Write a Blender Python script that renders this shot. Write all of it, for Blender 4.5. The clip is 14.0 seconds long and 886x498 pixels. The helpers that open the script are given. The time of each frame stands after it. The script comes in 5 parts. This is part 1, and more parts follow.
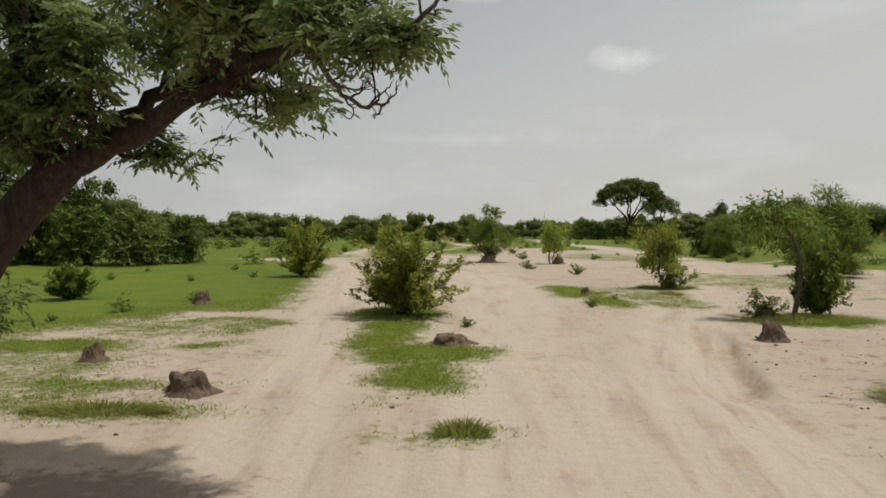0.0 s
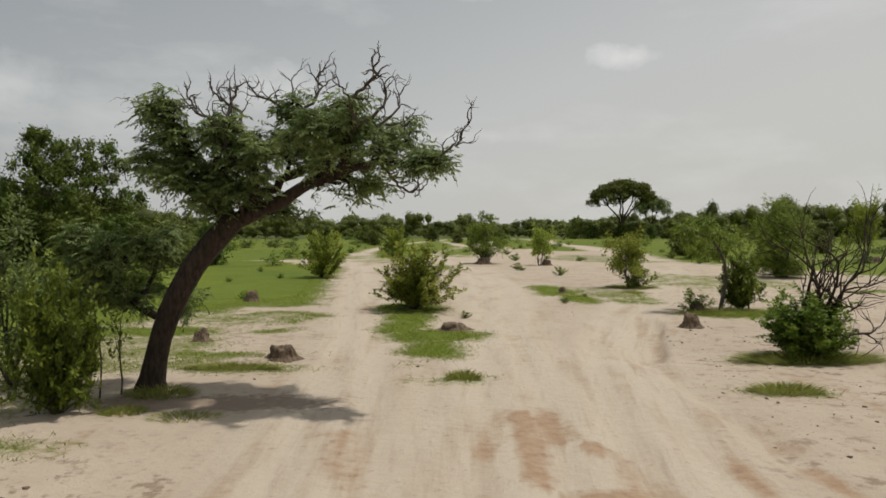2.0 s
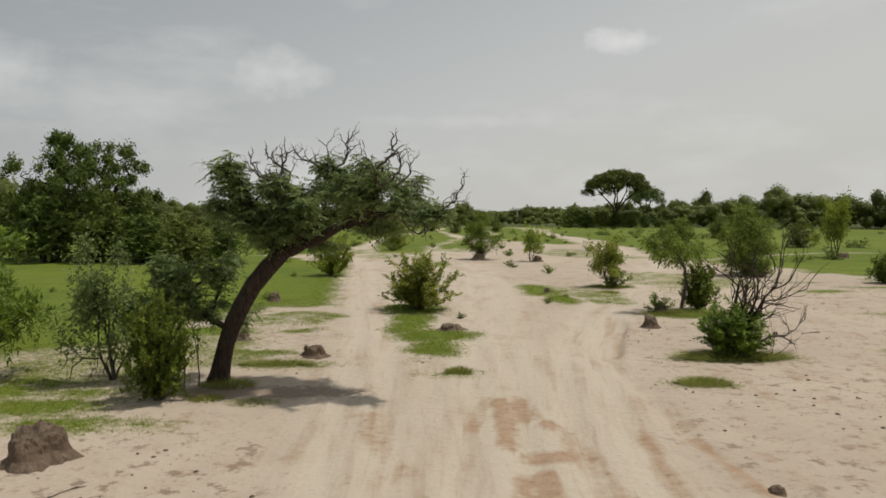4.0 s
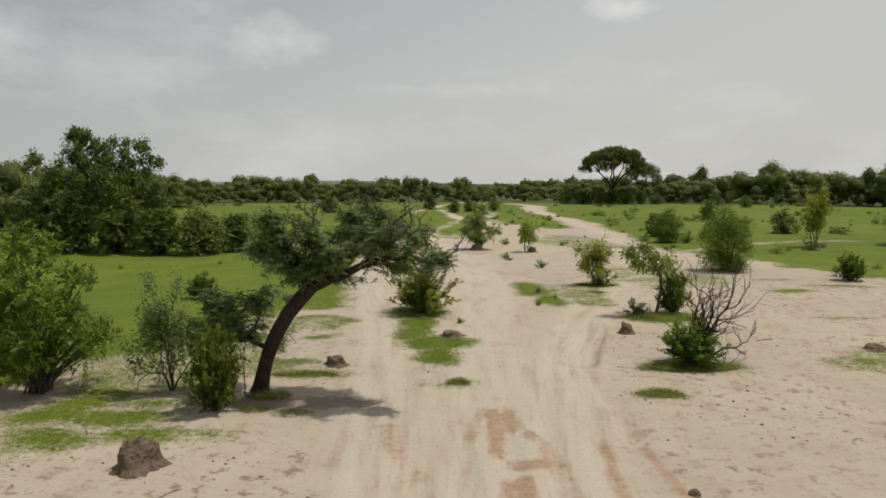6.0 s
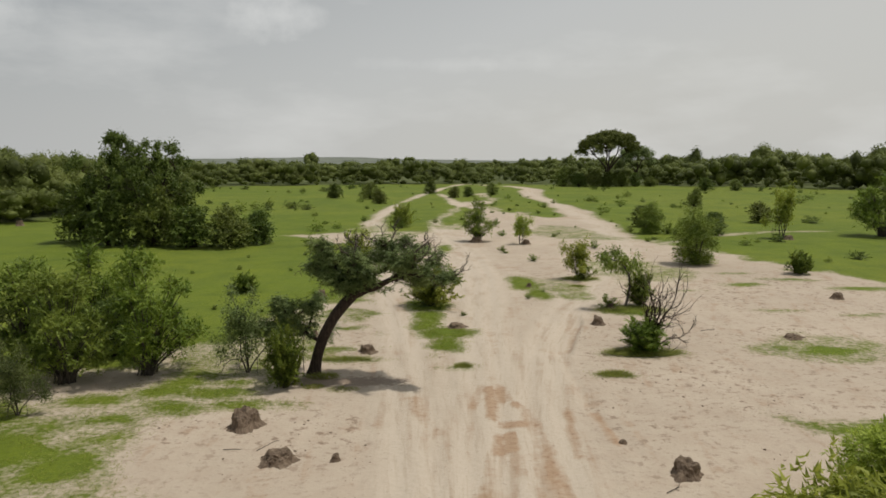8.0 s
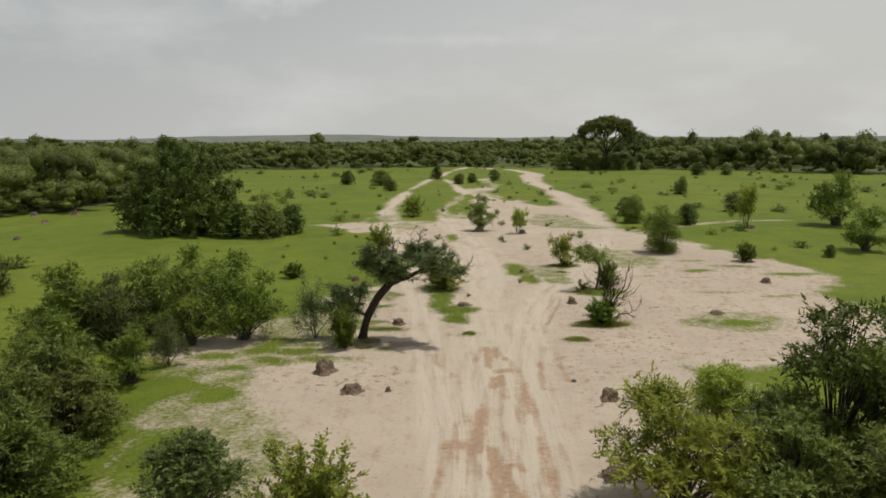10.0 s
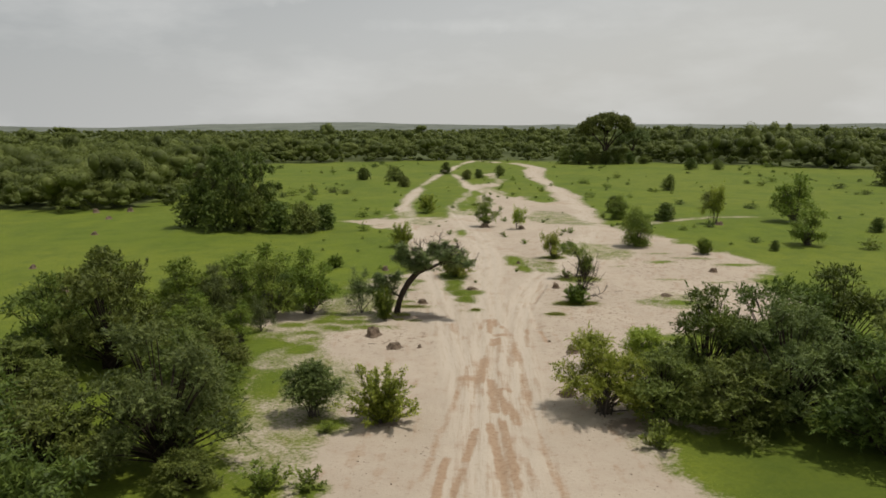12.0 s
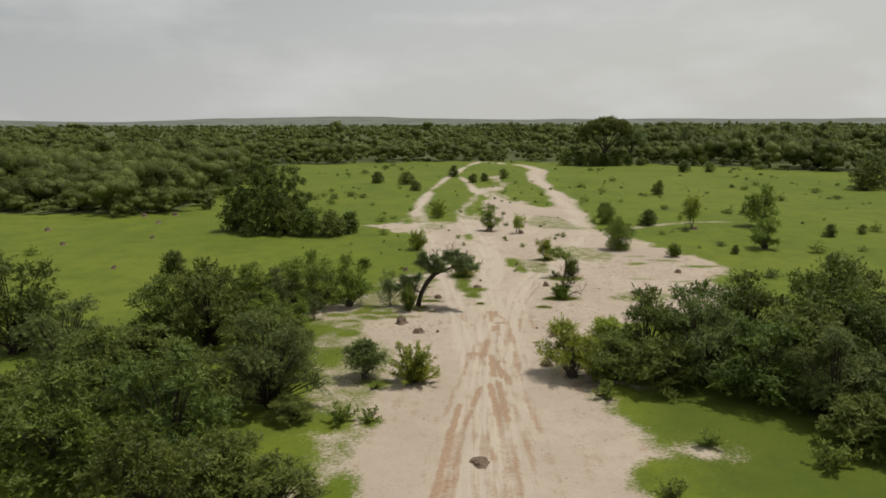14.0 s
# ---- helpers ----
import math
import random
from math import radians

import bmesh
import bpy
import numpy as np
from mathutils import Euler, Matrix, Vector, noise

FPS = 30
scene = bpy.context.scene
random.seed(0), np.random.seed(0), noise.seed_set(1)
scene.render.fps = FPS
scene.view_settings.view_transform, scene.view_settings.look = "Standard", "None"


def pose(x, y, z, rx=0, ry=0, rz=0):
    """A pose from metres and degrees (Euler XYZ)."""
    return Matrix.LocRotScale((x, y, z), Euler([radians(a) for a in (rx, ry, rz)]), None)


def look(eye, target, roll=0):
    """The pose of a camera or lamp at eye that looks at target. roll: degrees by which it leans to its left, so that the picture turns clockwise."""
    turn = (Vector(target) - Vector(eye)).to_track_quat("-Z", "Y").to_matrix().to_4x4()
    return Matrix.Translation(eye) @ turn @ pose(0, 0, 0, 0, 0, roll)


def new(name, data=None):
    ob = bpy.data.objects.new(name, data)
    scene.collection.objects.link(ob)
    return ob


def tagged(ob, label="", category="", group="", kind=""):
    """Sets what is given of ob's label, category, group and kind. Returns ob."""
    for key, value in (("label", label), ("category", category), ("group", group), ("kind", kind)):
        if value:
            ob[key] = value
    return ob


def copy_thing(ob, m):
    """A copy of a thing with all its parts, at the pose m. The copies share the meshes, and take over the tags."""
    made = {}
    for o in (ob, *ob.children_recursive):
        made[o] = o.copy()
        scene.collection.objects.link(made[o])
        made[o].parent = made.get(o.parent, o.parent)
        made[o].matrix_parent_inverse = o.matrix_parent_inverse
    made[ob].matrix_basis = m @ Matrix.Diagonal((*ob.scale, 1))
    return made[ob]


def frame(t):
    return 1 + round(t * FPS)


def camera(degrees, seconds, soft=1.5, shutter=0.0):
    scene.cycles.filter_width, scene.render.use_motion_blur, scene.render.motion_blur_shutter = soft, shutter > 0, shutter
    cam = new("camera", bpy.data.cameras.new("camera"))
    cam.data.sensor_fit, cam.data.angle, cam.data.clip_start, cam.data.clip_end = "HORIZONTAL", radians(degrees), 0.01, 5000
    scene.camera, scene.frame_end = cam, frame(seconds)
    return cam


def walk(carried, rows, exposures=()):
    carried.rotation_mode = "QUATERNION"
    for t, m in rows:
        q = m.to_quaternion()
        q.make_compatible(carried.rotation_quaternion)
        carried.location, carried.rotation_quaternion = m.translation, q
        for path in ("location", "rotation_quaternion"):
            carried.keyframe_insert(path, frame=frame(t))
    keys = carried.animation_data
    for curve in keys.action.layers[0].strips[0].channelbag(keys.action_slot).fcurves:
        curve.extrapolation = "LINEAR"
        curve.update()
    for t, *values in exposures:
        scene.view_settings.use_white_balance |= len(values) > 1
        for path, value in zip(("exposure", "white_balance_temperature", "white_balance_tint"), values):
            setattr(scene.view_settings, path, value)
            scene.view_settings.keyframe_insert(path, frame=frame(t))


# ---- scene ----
cam = camera(63.4, 14.0, soft=1.65)
METRES, EYE, TILT, LEAN, TURN = 60.0, 2.4, -1.06, 0.0, 0.0
ROWS = [
    (0.0, 0.0, 0.0, 0.0, 0.0, 0.0, -0.0),
    (0.5, -0.0009, -0.0207, 0.0002, -0.07, -0.01, 0.03),
    (1.0, -0.0018, -0.0458, 0.0011, -0.12, -0.04, 0.06),
    (1.5, -0.0029, -0.0702, 0.0032, -0.18, -0.09, 0.04),
    (2.0, -0.0039, -0.0944, 0.0067, -0.25, -0.18, 0.06),
    (2.5, -0.0044, -0.1139, 0.0094, -0.3, -0.24, 0.04),
    (3.0, -0.0046, -0.1322, 0.0129, -0.36, -0.48, 0.02),
    (5.5, -0.007, -0.2033, 0.0468, -0.54, -3.18, -0.03),
    (6.0, -0.0079, -0.2195, 0.0561, -0.58, -3.78, -0.05),
    (6.5, -0.0089, -0.2373, 0.0643, -0.61, -4.22, -0.04),
    (7.0, -0.0107, -0.2629, 0.0732, -0.63, -4.73, -0.02),
    (7.5, -0.0128, -0.2927, 0.0811, -0.66, -5.18, 0.02),
    (8.0, -0.0155, -0.3313, 0.0901, -0.68, -5.68, 0.03),
    (10.5, -0.0272, -0.5675, 0.1407, -0.26, -7.93, 0.15),
    (11.0, -0.0297, -0.6241, 0.1509, -0.12, -8.28, 0.17),
    (11.5, -0.032, -0.6784, 0.1609, 0.01, -8.42, 0.16),
    (12.0, -0.0346, -0.7381, 0.1733, 0.15, -8.53, 0.14),
    (12.5, -0.037, -0.7928, 0.1852, 0.26, -8.63, 0.13),
    (13.0, -0.0393, -0.8524, 0.1987, 0.4, -8.75, 0.12),
    (13.5, -0.0411, -0.9075, 0.212, 0.52, -8.89, 0.12),
    (14.0, -0.0431, -0.9675, 0.228, 0.63, -9.04, 0.13),
]
walk(cam, [(t, pose(0, 0, EYE, TILT, LEAN, TURN) @ pose(METRES * x, METRES * y, METRES * z, 90 + pitch, roll, yaw)) for t, x, y, z, yaw, pitch, roll in ROWS])

# ---- daylight: a bright hazy sky with thin cloud, and a high sun ahead to the right ----
SUN_ELEVATION, SUN_AZIMUTH = radians(68.5), radians(77)
world = bpy.data.worlds.new("hazy_sky")
scene.world = world
world.use_nodes = True
wn, wl = world.node_tree.nodes, world.node_tree.links
wn.clear()


def wnode(kind, **values):
    n = wn.new(kind)
    for key, value in values.items():
        n.inputs[key].default_value = value
    return n


sky = wn.new("ShaderNodeTexSky")
sky.sky_type, sky.sun_disc = "NISHITA", False
sky.sun_elevation, sky.sun_rotation = SUN_ELEVATION, SUN_AZIMUTH
sky.air_density, sky.dust_density, sky.ozone_density = 1.2, 4.0, 1.0
dim = wnode("ShaderNodeVectorMath")
dim.operation = "SCALE"
dim.inputs["Scale"].default_value = 0.07
wl.new(sky.outputs[0], dim.inputs[0])
where = wn.new("ShaderNodeTexCoord")
apart = wn.new("ShaderNodeSeparateXYZ")
wl.new(where.outputs["Generated"], apart.inputs[0])
haze = wn.new("ShaderNodeValToRGB")
haze.color_ramp.elements[0].position, haze.color_ramp.elements[0].color = 0.0, (0.59, 0.585, 0.555, 1)
haze.color_ramp.elements[1].position, haze.color_ramp.elements[1].color = 0.45, (0.36, 0.38, 0.39, 1)
haze.color_ramp.elements.new(0.14).color = (0.555, 0.56, 0.548, 1)
lateral = wn.new("ShaderNodeMath")
lateral.operation = "MULTIPLY_ADD"
lateral.inputs[1].default_value = -0.38
wl.new(apart.outputs["X"], lateral.inputs[0])
wl.new(apart.outputs["Z"], lateral.inputs[2])
wl.new(lateral.outputs[0], haze.inputs[0])
veil = wn.new("ShaderNodeMix")
veil.data_type = "RGBA"
veil.inputs[0].default_value = 0.88
wl.new(dim.outputs[0], veil.inputs[6])
wl.new(haze.outputs[0], veil.inputs[7])
stretch = wnode("ShaderNodeMapping", Scale=(2.2, 2.2, 6.5), Location=(0.35, 0.1, 0.42))
wl.new(where.outputs["Generated"], stretch.inputs[0])
puffs = wnode("ShaderNodeTexNoise", Scale=1.6, Detail=7.0, Roughness=0.55)
wl.new(stretch.outputs[0], puffs.inputs["Vector"])
gate = wn.new("ShaderNodeMapRange")
gate.inputs["From Min"].default_value, gate.inputs["From Max"].default_value = 0.50, 0.78
gate.inputs["To Max"].default_value = 0.55
wl.new(puffs.outputs[0], gate.inputs[0])
clouded = wn.new("ShaderNodeMix")
clouded.data_type = "RGBA"
clouded.inputs[7].default_value = (0.72, 0.72, 0.70, 1)
wl.new(gate.outputs[0], clouded.inputs[0])
wl.new(veil.outputs[2], clouded.inputs[6])


def sky_cloud(prior, direction, wide, high, seed, strength):
    """One small heaped cloud in the sky round a direction; returns the mixed colour's node."""
    d = Vector(direction).normalized()
    off = wn.new("ShaderNodeVectorMath")
    off.operation = "SUBTRACT"
    off.inputs[1].default_value = d
    wl.new(where.outputs["Generated"], off.inputs[0])
    warp = wnode("ShaderNodeTexNoise", Scale=16.0, Detail=6.0, Roughness=0.6)
    shift = wnode("ShaderNodeMapping", Location=(seed, seed * 0.7, 0))
    wl.new(where.outputs["Generated"], shift.inputs[0])
    wl.new(shift.outputs[0], warp.inputs["Vector"])
    wide_n = wnode("ShaderNodeVectorMath")
    wide_n.operation = "MULTIPLY"
    wide_n.inputs[1].default_value = (1 / wide, 1 / wide, 1 / high)
    wl.new(off.outputs[0], wide_n.inputs[0])
    far = wn.new("ShaderNodeVectorMath")
    far.operation = "LENGTH"
    wl.new(wide_n.outputs[0], far.inputs[0])
    add = wn.new("ShaderNodeMath")
    add.operation = "MULTIPLY_ADD"
    add.inputs[1].default_value = 2.4
    wl.new(warp.outputs[0], add.inputs[0])
    wl.new(far.outputs["Value"], add.inputs[2])
    g = wn.new("ShaderNodeMapRange")
    g.inputs["From Min"].default_value, g.inputs["From Max"].default_value = 2.1, 1.0
    g.inputs["To Max"].default_value = strength
    wl.new(add.outputs[0], g.inputs[0])
    m = wn.new("ShaderNodeMix")
    m.data_type = "RGBA"
    m.inputs[7].default_value = (0.80, 0.80, 0.78, 1)
    wl.new(g.outputs[0], m.inputs[0])
    wl.new(prior.outputs[2], m.inputs[6])
    return m


clouded = sky_cloud(clouded, (0.262, 1, 0.245), 0.055, 0.020, 3.0, 0.85)
clouded = sky_cloud(clouded, (-0.225, 1, 0.20), 0.075, 0.034, 9.0, 0.48)
clouded = sky_cloud(clouded, (-0.60, 1, 0.21), 0.085, 0.040, 14.0, 0.32)
clouded = sky_cloud(clouded, (0.05, 1, 0.335), 0.06, 0.012, 21.0, 0.45)
clouded = sky_cloud(clouded, (0.06, 1, 0.135), 0.16, 0.012, 27.0, 0.22)
background = wnode("ShaderNodeBackground", Strength=1.0)
wl.new(clouded.outputs[2], background.inputs[0])
wl.new(background.outputs[0], wn.new("ShaderNodeOutputWorld").inputs[0])

sun = new("sun", bpy.data.lights.new("sun", "SUN"))
sun.data.energy, sun.data.angle, sun.data.color = 2.7, radians(1.2), (1.0, 0.95, 0.87)
toward = Vector((math.sin(SUN_AZIMUTH) * math.cos(SUN_ELEVATION), math.cos(SUN_AZIMUTH) * math.cos(SUN_ELEVATION), math.sin(SUN_ELEVATION)))
sun.matrix_world = look(toward * 200, (0, 0, 0))


# ---- materials ----
def material(name):
    m = bpy.data.materials.new(name)
    m.use_nodes = True
    m.node_tree.nodes.clear()
    return m, m.node_tree.nodes, m.node_tree.links


def mixed(nodes, links, factor, a, b):
    """A colour mix; factor, a and b are sockets or values."""
    n = nodes.new("ShaderNodeMix")
    n.data_type = "RGBA"
    for socket, value in ((n.inputs[0], factor), (n.inputs[6], a), (n.inputs[7], b)):
        if isinstance(value, bpy.types.NodeSocket):
            links.new(value, socket)
        elif isinstance(value, tuple):
            socket.default_value = (*value, 1)
        else:
            socket.default_value = value
    return n.outputs[2]


def ranged(nodes, links, value, low, high, to_low=0.0, to_high=1.0):
    n = nodes.new("ShaderNodeMapRange")
    n.inputs["From Min"].default_value, n.inputs["From Max"].default_value = low, high
    n.inputs["To Min"].default_value, n.inputs["To Max"].default_value = to_low, to_high
    links.new(value, n.inputs[0])
    return n.outputs[0]


def noisy(nodes, links, scale, detail=4.0, roughness=0.55, coords=None):
    n = nodes.new("ShaderNodeTexNoise")
    n.inputs["Scale"].default_value, n.inputs["Detail"].default_value, n.inputs["Roughness"].default_value = scale, detail, roughness
    if coords is not None:
        links.new(coords, n.inputs["Vector"])
    return n.outputs[0]


def calc(nodes, links, operation, a, b):
    n = nodes.new("ShaderNodeMath")
    n.operation = operation
    for socket, value in ((n.inputs[0], a), (n.inputs[1], b)):
        if isinstance(value, bpy.types.NodeSocket):
            links.new(value, socket)
        else:
            socket.default_value = value
    return n.outputs[0]


def finish(nodes, links, colour, roughness, height=None, strength=0.4, distance=0.02, translucent=None):
    shader = nodes.new("ShaderNodeBsdfPrincipled")
    for socket, value in ((shader.inputs["Base Color"], colour), (shader.inputs["Roughness"], roughness)):
        if isinstance(value, bpy.types.NodeSocket):
            links.new(value, socket)
        elif isinstance(value, tuple):
            socket.default_value = (*value, 1)
        else:
            socket.default_value = value
    shader.inputs["Specular IOR Level"].default_value = 0.3
    if height is not None:
        bump = nodes.new("ShaderNodeBump")
        bump.inputs["Strength"].default_value, bump.inputs["Distance"].default_value = strength, distance
        links.new(height, bump.inputs["Height"])
        links.new(bump.outputs[0], shader.inputs["Normal"])
    out = nodes.new("ShaderNodeOutputMaterial")
    if translucent is None:
        links.new(shader.outputs[0], out.inputs[0])
    else:
        through_leaf = nodes.new("ShaderNodeBsdfTranslucent")
        links.new(colour, through_leaf.inputs[0])
        both = nodes.new("ShaderNodeMixShader")
        both.inputs[0].default_value = translucent
        links.new(shader.outputs[0], both.inputs[1])
        links.new(through_leaf.outputs[0], both.inputs[2])
        links.new(both.outputs[0], out.inputs[0])


def leaf_material(name, dark, mid, pale, translucent=0.35, roughness=0.6, patch_scale=0.9, patch_depth=0.35):
    """Leaves that differ a little one from another, sprays more, and whole plants too."""
    m, n, l = material(name)
    each = n.new("ShaderNodeNewGeometry").outputs["Random Per Island"]
    coords = n.new("ShaderNodeTexCoord").outputs["Object"]
    patch = ranged(n, l, noisy(n, l, patch_scale, 3.0, 0.55, coords), 0.32, 0.68, -patch_depth, patch_depth)
    place = calc(n, l, "ADD", ranged(n, l, each, 0, 1, 0.2, 0.8), patch)
    ramp = n.new("ShaderNodeValToRGB")
    ramp.color_ramp.elements[0].color, ramp.color_ramp.elements[1].color = (*dark, 1), (*pale, 1)
    ramp.color_ramp.elements.new(0.5).color = (*mid, 1)
    l.new(place, ramp.inputs[0])
    whole = n.new("ShaderNodeObjectInfo").outputs["Random"]
    hue = n.new("ShaderNodeHueSaturation")
    l.new(ranged(n, l, whole, 0, 1, 0.493, 0.515), hue.inputs["Hue"])
    l.new(ranged(n, l, whole, 0, 1, 0.84, 1.16), hue.inputs["Value"])
    l.new(ramp.outputs[0], hue.inputs["Color"])
    finish(n, l, hue.outputs[0], roughness, translucent=translucent)
    return m


def bark_material(name, dark, pale, scale=14.0):
    m, n, l = material(name)
    coords = n.new("ShaderNodeTexCoord").outputs["Object"]
    long = n.new("ShaderNodeMapping")
    long.inputs["Scale"].default_value = (1, 1, 0.3)
    l.new(coords, long.inputs[0])
    grain = noisy(n, l, scale, 8.0, 0.65, long.outputs[0])
    stain = noisy(n, l, 1.7, 3.0, 0.5, coords)
    colour = mixed(n, l, ranged(n, l, grain, 0.35, 0.68), dark, pale)
    colour = mixed(n, l, ranged(n, l, stain, 0.45, 0.7, 0.0, 0.5), colour, tuple(c * 0.55 for c in pale))
    finish(n, l, colour, 0.92, grain, 0.9, 0.03)
    return m


LEAF_OLIVE = leaf_material("leaf_olive", (0.105, 0.145, 0.022), (0.190, 0.245, 0.036), (0.305, 0.350, 0.064), 0.38)
LEAF_YELLOW = leaf_material("leaf_yellow_green", (0.165, 0.205, 0.026), (0.300, 0.350, 0.046), (0.450, 0.480, 0.086), 0.42)
LEAF_DARK = leaf_material("leaf_dark_green", (0.054, 0.078, 0.013), (0.096, 0.130, 0.021), (0.165, 0.205, 0.036), 0.30)
LEAF_THICKET = leaf_material("leaf_thicket", (0.054, 0.074, 0.010), (0.100, 0.130, 0.018), (0.172, 0.205, 0.032), 0.26)
LEAF_GREY = leaf_material("leaf_grey_green", (0.096, 0.128, 0.042), (0.170, 0.212, 0.068), (0.285, 0.328, 0.116), 0.38)
LEAF_FEATHERY = leaf_material("leaf_feathery", (0.072, 0.094, 0.026), (0.128, 0.158, 0.040), (0.210, 0.242, 0.064), 0.32)
LEAF_FRESH = leaf_material("leaf_fresh_green", (0.088, 0.132, 0.016), (0.165, 0.222, 0.027), (0.275, 0.325, 0.047), 0.36)
LEAF_CROWN = leaf_material("leaf_crown", (0.076, 0.096, 0.017), (0.131, 0.158, 0.028), (0.219, 0.244, 0.047), 0.28)
LEAF_WOODS = leaf_material("leaf_woods", (0.082, 0.096, 0.022), (0.134, 0.156, 0.033), (0.200, 0.220, 0.052), 0.40, patch_scale=0.09, patch_depth=0.5)
BARK_DARK = bark_material("bark_dark", (0.020, 0.014, 0.010), (0.075, 0.052, 0.038))
BARK_GREY = bark_material("bark_grey", (0.050, 0.042, 0.034), (0.150, 0.128, 0.105))
TWIG_DEAD = bark_material("dead_wood", (0.060, 0.046, 0.034), (0.170, 0.140, 0.110), 30.0)


def mound_material():
    """Dark crumbling termite clay, paler on faces that point up."""
    m, n, l = material("termite_clay")
    coords = n.new("ShaderNodeTexCoord").outputs["Object"]
    coarse = noisy(n, l, 5.0, 6.0, 0.6, coords)
    fine = noisy(n, l, 26.0, 6.0, 0.7, coords)
    colour = mixed(n, l, ranged(n, l, coarse, 0.35, 0.65), (0.118, 0.084, 0.058), (0.225, 0.165, 0.116))
    colour = mixed(n, l, ranged(n, l, fine, 0.48, 0.72, 0, 0.6), colour, (0.235, 0.178, 0.130))
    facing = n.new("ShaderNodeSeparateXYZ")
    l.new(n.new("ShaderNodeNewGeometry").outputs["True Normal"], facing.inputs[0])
    upturned = calc(n, l, "ADD", facing.outputs[2], ranged(n, l, coarse, 0.3, 0.7, -0.25, 0.25))
    colour = mixed(n, l, ranged(n, l, upturned, 0.85, 1.25, 0, 0.5), colour, (0.310, 0.246, 0.172))
    finish(n, l, colour, 0.97, fine, 1.0, 0.05)
    return m


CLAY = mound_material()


def blade_material(name, dark, pale):
    m, n, l = material(name)
    each = n.new("ShaderNodeNewGeometry").outputs["Random Per Island"]
    colour = mixed(n, l, each, dark, pale)
    finish(n, l, colour, 0.7, translucent=0.5)
    return m


BLADE = blade_material("grass_blade", (0.170, 0.235, 0.024), (0.290, 0.345, 0.050))
BLADE_DRY = blade_material("grass_blade_olive", (0.200, 0.230, 0.045), (0.340, 0.345, 0.095))


def ground_material():
    """Pale sand, ruts of damp ochre clay, and short turf, laid out by the sheet's own fields."""
    m, n, l = material("sand_and_turf")
    coords = n.new("ShaderNodeTexCoord").outputs["Object"]

    def field(name):
        a = n.new("ShaderNodeAttribute")
        a.attribute_name = name
        return a.outputs["Fac"]

    broad, mid, fine, grit = (noisy(n, l, s, d, 0.6, coords) for s, d in ((0.11, 3.0), (0.8, 5.0), (5.0, 5.0), (38.0, 3.0)))
    drawn = n.new("ShaderNodeMapping")
    drawn.inputs["Scale"].default_value = (1.7, 0.16, 1.0)
    lane_plan = n.new("ShaderNodeCombineXYZ")
    split = n.new("ShaderNodeSeparateXYZ")
    l.new(coords, split.inputs[0])
    l.new(field("across"), lane_plan.inputs[0])
    l.new(split.outputs[1], lane_plan.inputs[1])
    l.new(lane_plan.outputs[0], drawn.inputs[0])
    streak = noisy(n, l, 1.0, 6.0, 0.6, drawn.outputs[0])
    fleck = noisy(n, l, 2.4, 9.0, 0.68, coords)
    sand = mixed(n, l, ranged(n, l, broad, 0.3, 0.7), (0.415, 0.344, 0.266), (0.488, 0.408, 0.318))
    sand = mixed(n, l, ranged(n, l, mid, 0.42, 0.72, 0, 0.55), sand, (0.378, 0.296, 0.220))
    sand = mixed(n, l, ranged(n, l, fine, 0.55, 0.80, 0, 0.5), sand, (0.30, 0.23, 0.17))
    sand = mixed(n, l, ranged(n, l, grit, 0.62, 0.80, 0, 0.35), sand, (0.25, 0.195, 0.145))
    specks = calc(n, l, "MULTIPLY", ranged(n, l, fleck, 0.55, 0.615), calc(n, l, "MULTIPLY", ranged(n, l, field("trodden"), 0.0, 1.0, 0.06, 0.8), ranged(n, l, noisy(n, l, 0.22, 4.0, 0.6, coords), 0.36, 0.56, 0.35, 1.0)))
    sand = mixed(n, l, specks, sand, (0.20, 0.14, 0.095))
    packed = mixed(n, l, ranged(n, l, fine, 0.3, 0.7), (0.470, 0.398, 0.312), (0.525, 0.452, 0.362))
    packed = mixed(n, l, ranged(n, l, streak, 0.48, 0.64, 0, 0.52), packed, (0.372, 0.290, 0.212))
    thread = n.new("ShaderNodeMapping")
    thread.inputs["Scale"].default_value = (6.0, 0.45, 1.0)
    l.new(lane_plan.outputs[0], thread.inputs[0])
    packed = mixed(n, l, ranged(n, l, noisy(n, l, 1.0, 5.0, 0.6, thread.outputs[0]), 0.53, 0.68, 0, 0.42), packed, (0.335, 0.255, 0.182))
    sand = mixed(n, l, calc(n, l, "MULTIPLY", field("track"), 0.85), sand, packed)
    ochre = mixed(n, l, ranged(n, l, fine, 0.35, 0.65), (0.380, 0.264, 0.170), (0.300, 0.192, 0.116))
    broken = calc(n, l, "ADD", field("rut"), ranged(n, l, mid, 0.3, 0.7, -0.24, 0.24))
    broken = calc(n, l, "ADD", broken, ranged(n, l, fine, 0.3, 0.7, -0.13, 0.13))
    broken = calc(n, l, "ADD", broken, ranged(n, l, streak, 0.35, 0.65, -0.26, 0.30))
    sand = mixed(n, l, ranged(n, l, broken, 0.16, 0.74, 0, 0.9), sand, ochre)
    # Brown leaf litter that also carries the shade beneath the crowns in its colour.
    litter_shade = calc(n, l, "ADD", field("litter_shade"), ranged(n, l, fine, 0.3, 0.7, -0.6, 0.35))
    sand = mixed(n, l, ranged(n, l, litter_shade, 0.15, 0.6, 0, 0.7), sand, (0.185, 0.132, 0.096))
    meadow = noisy(n, l, 0.028, 4.0, 0.6, coords)
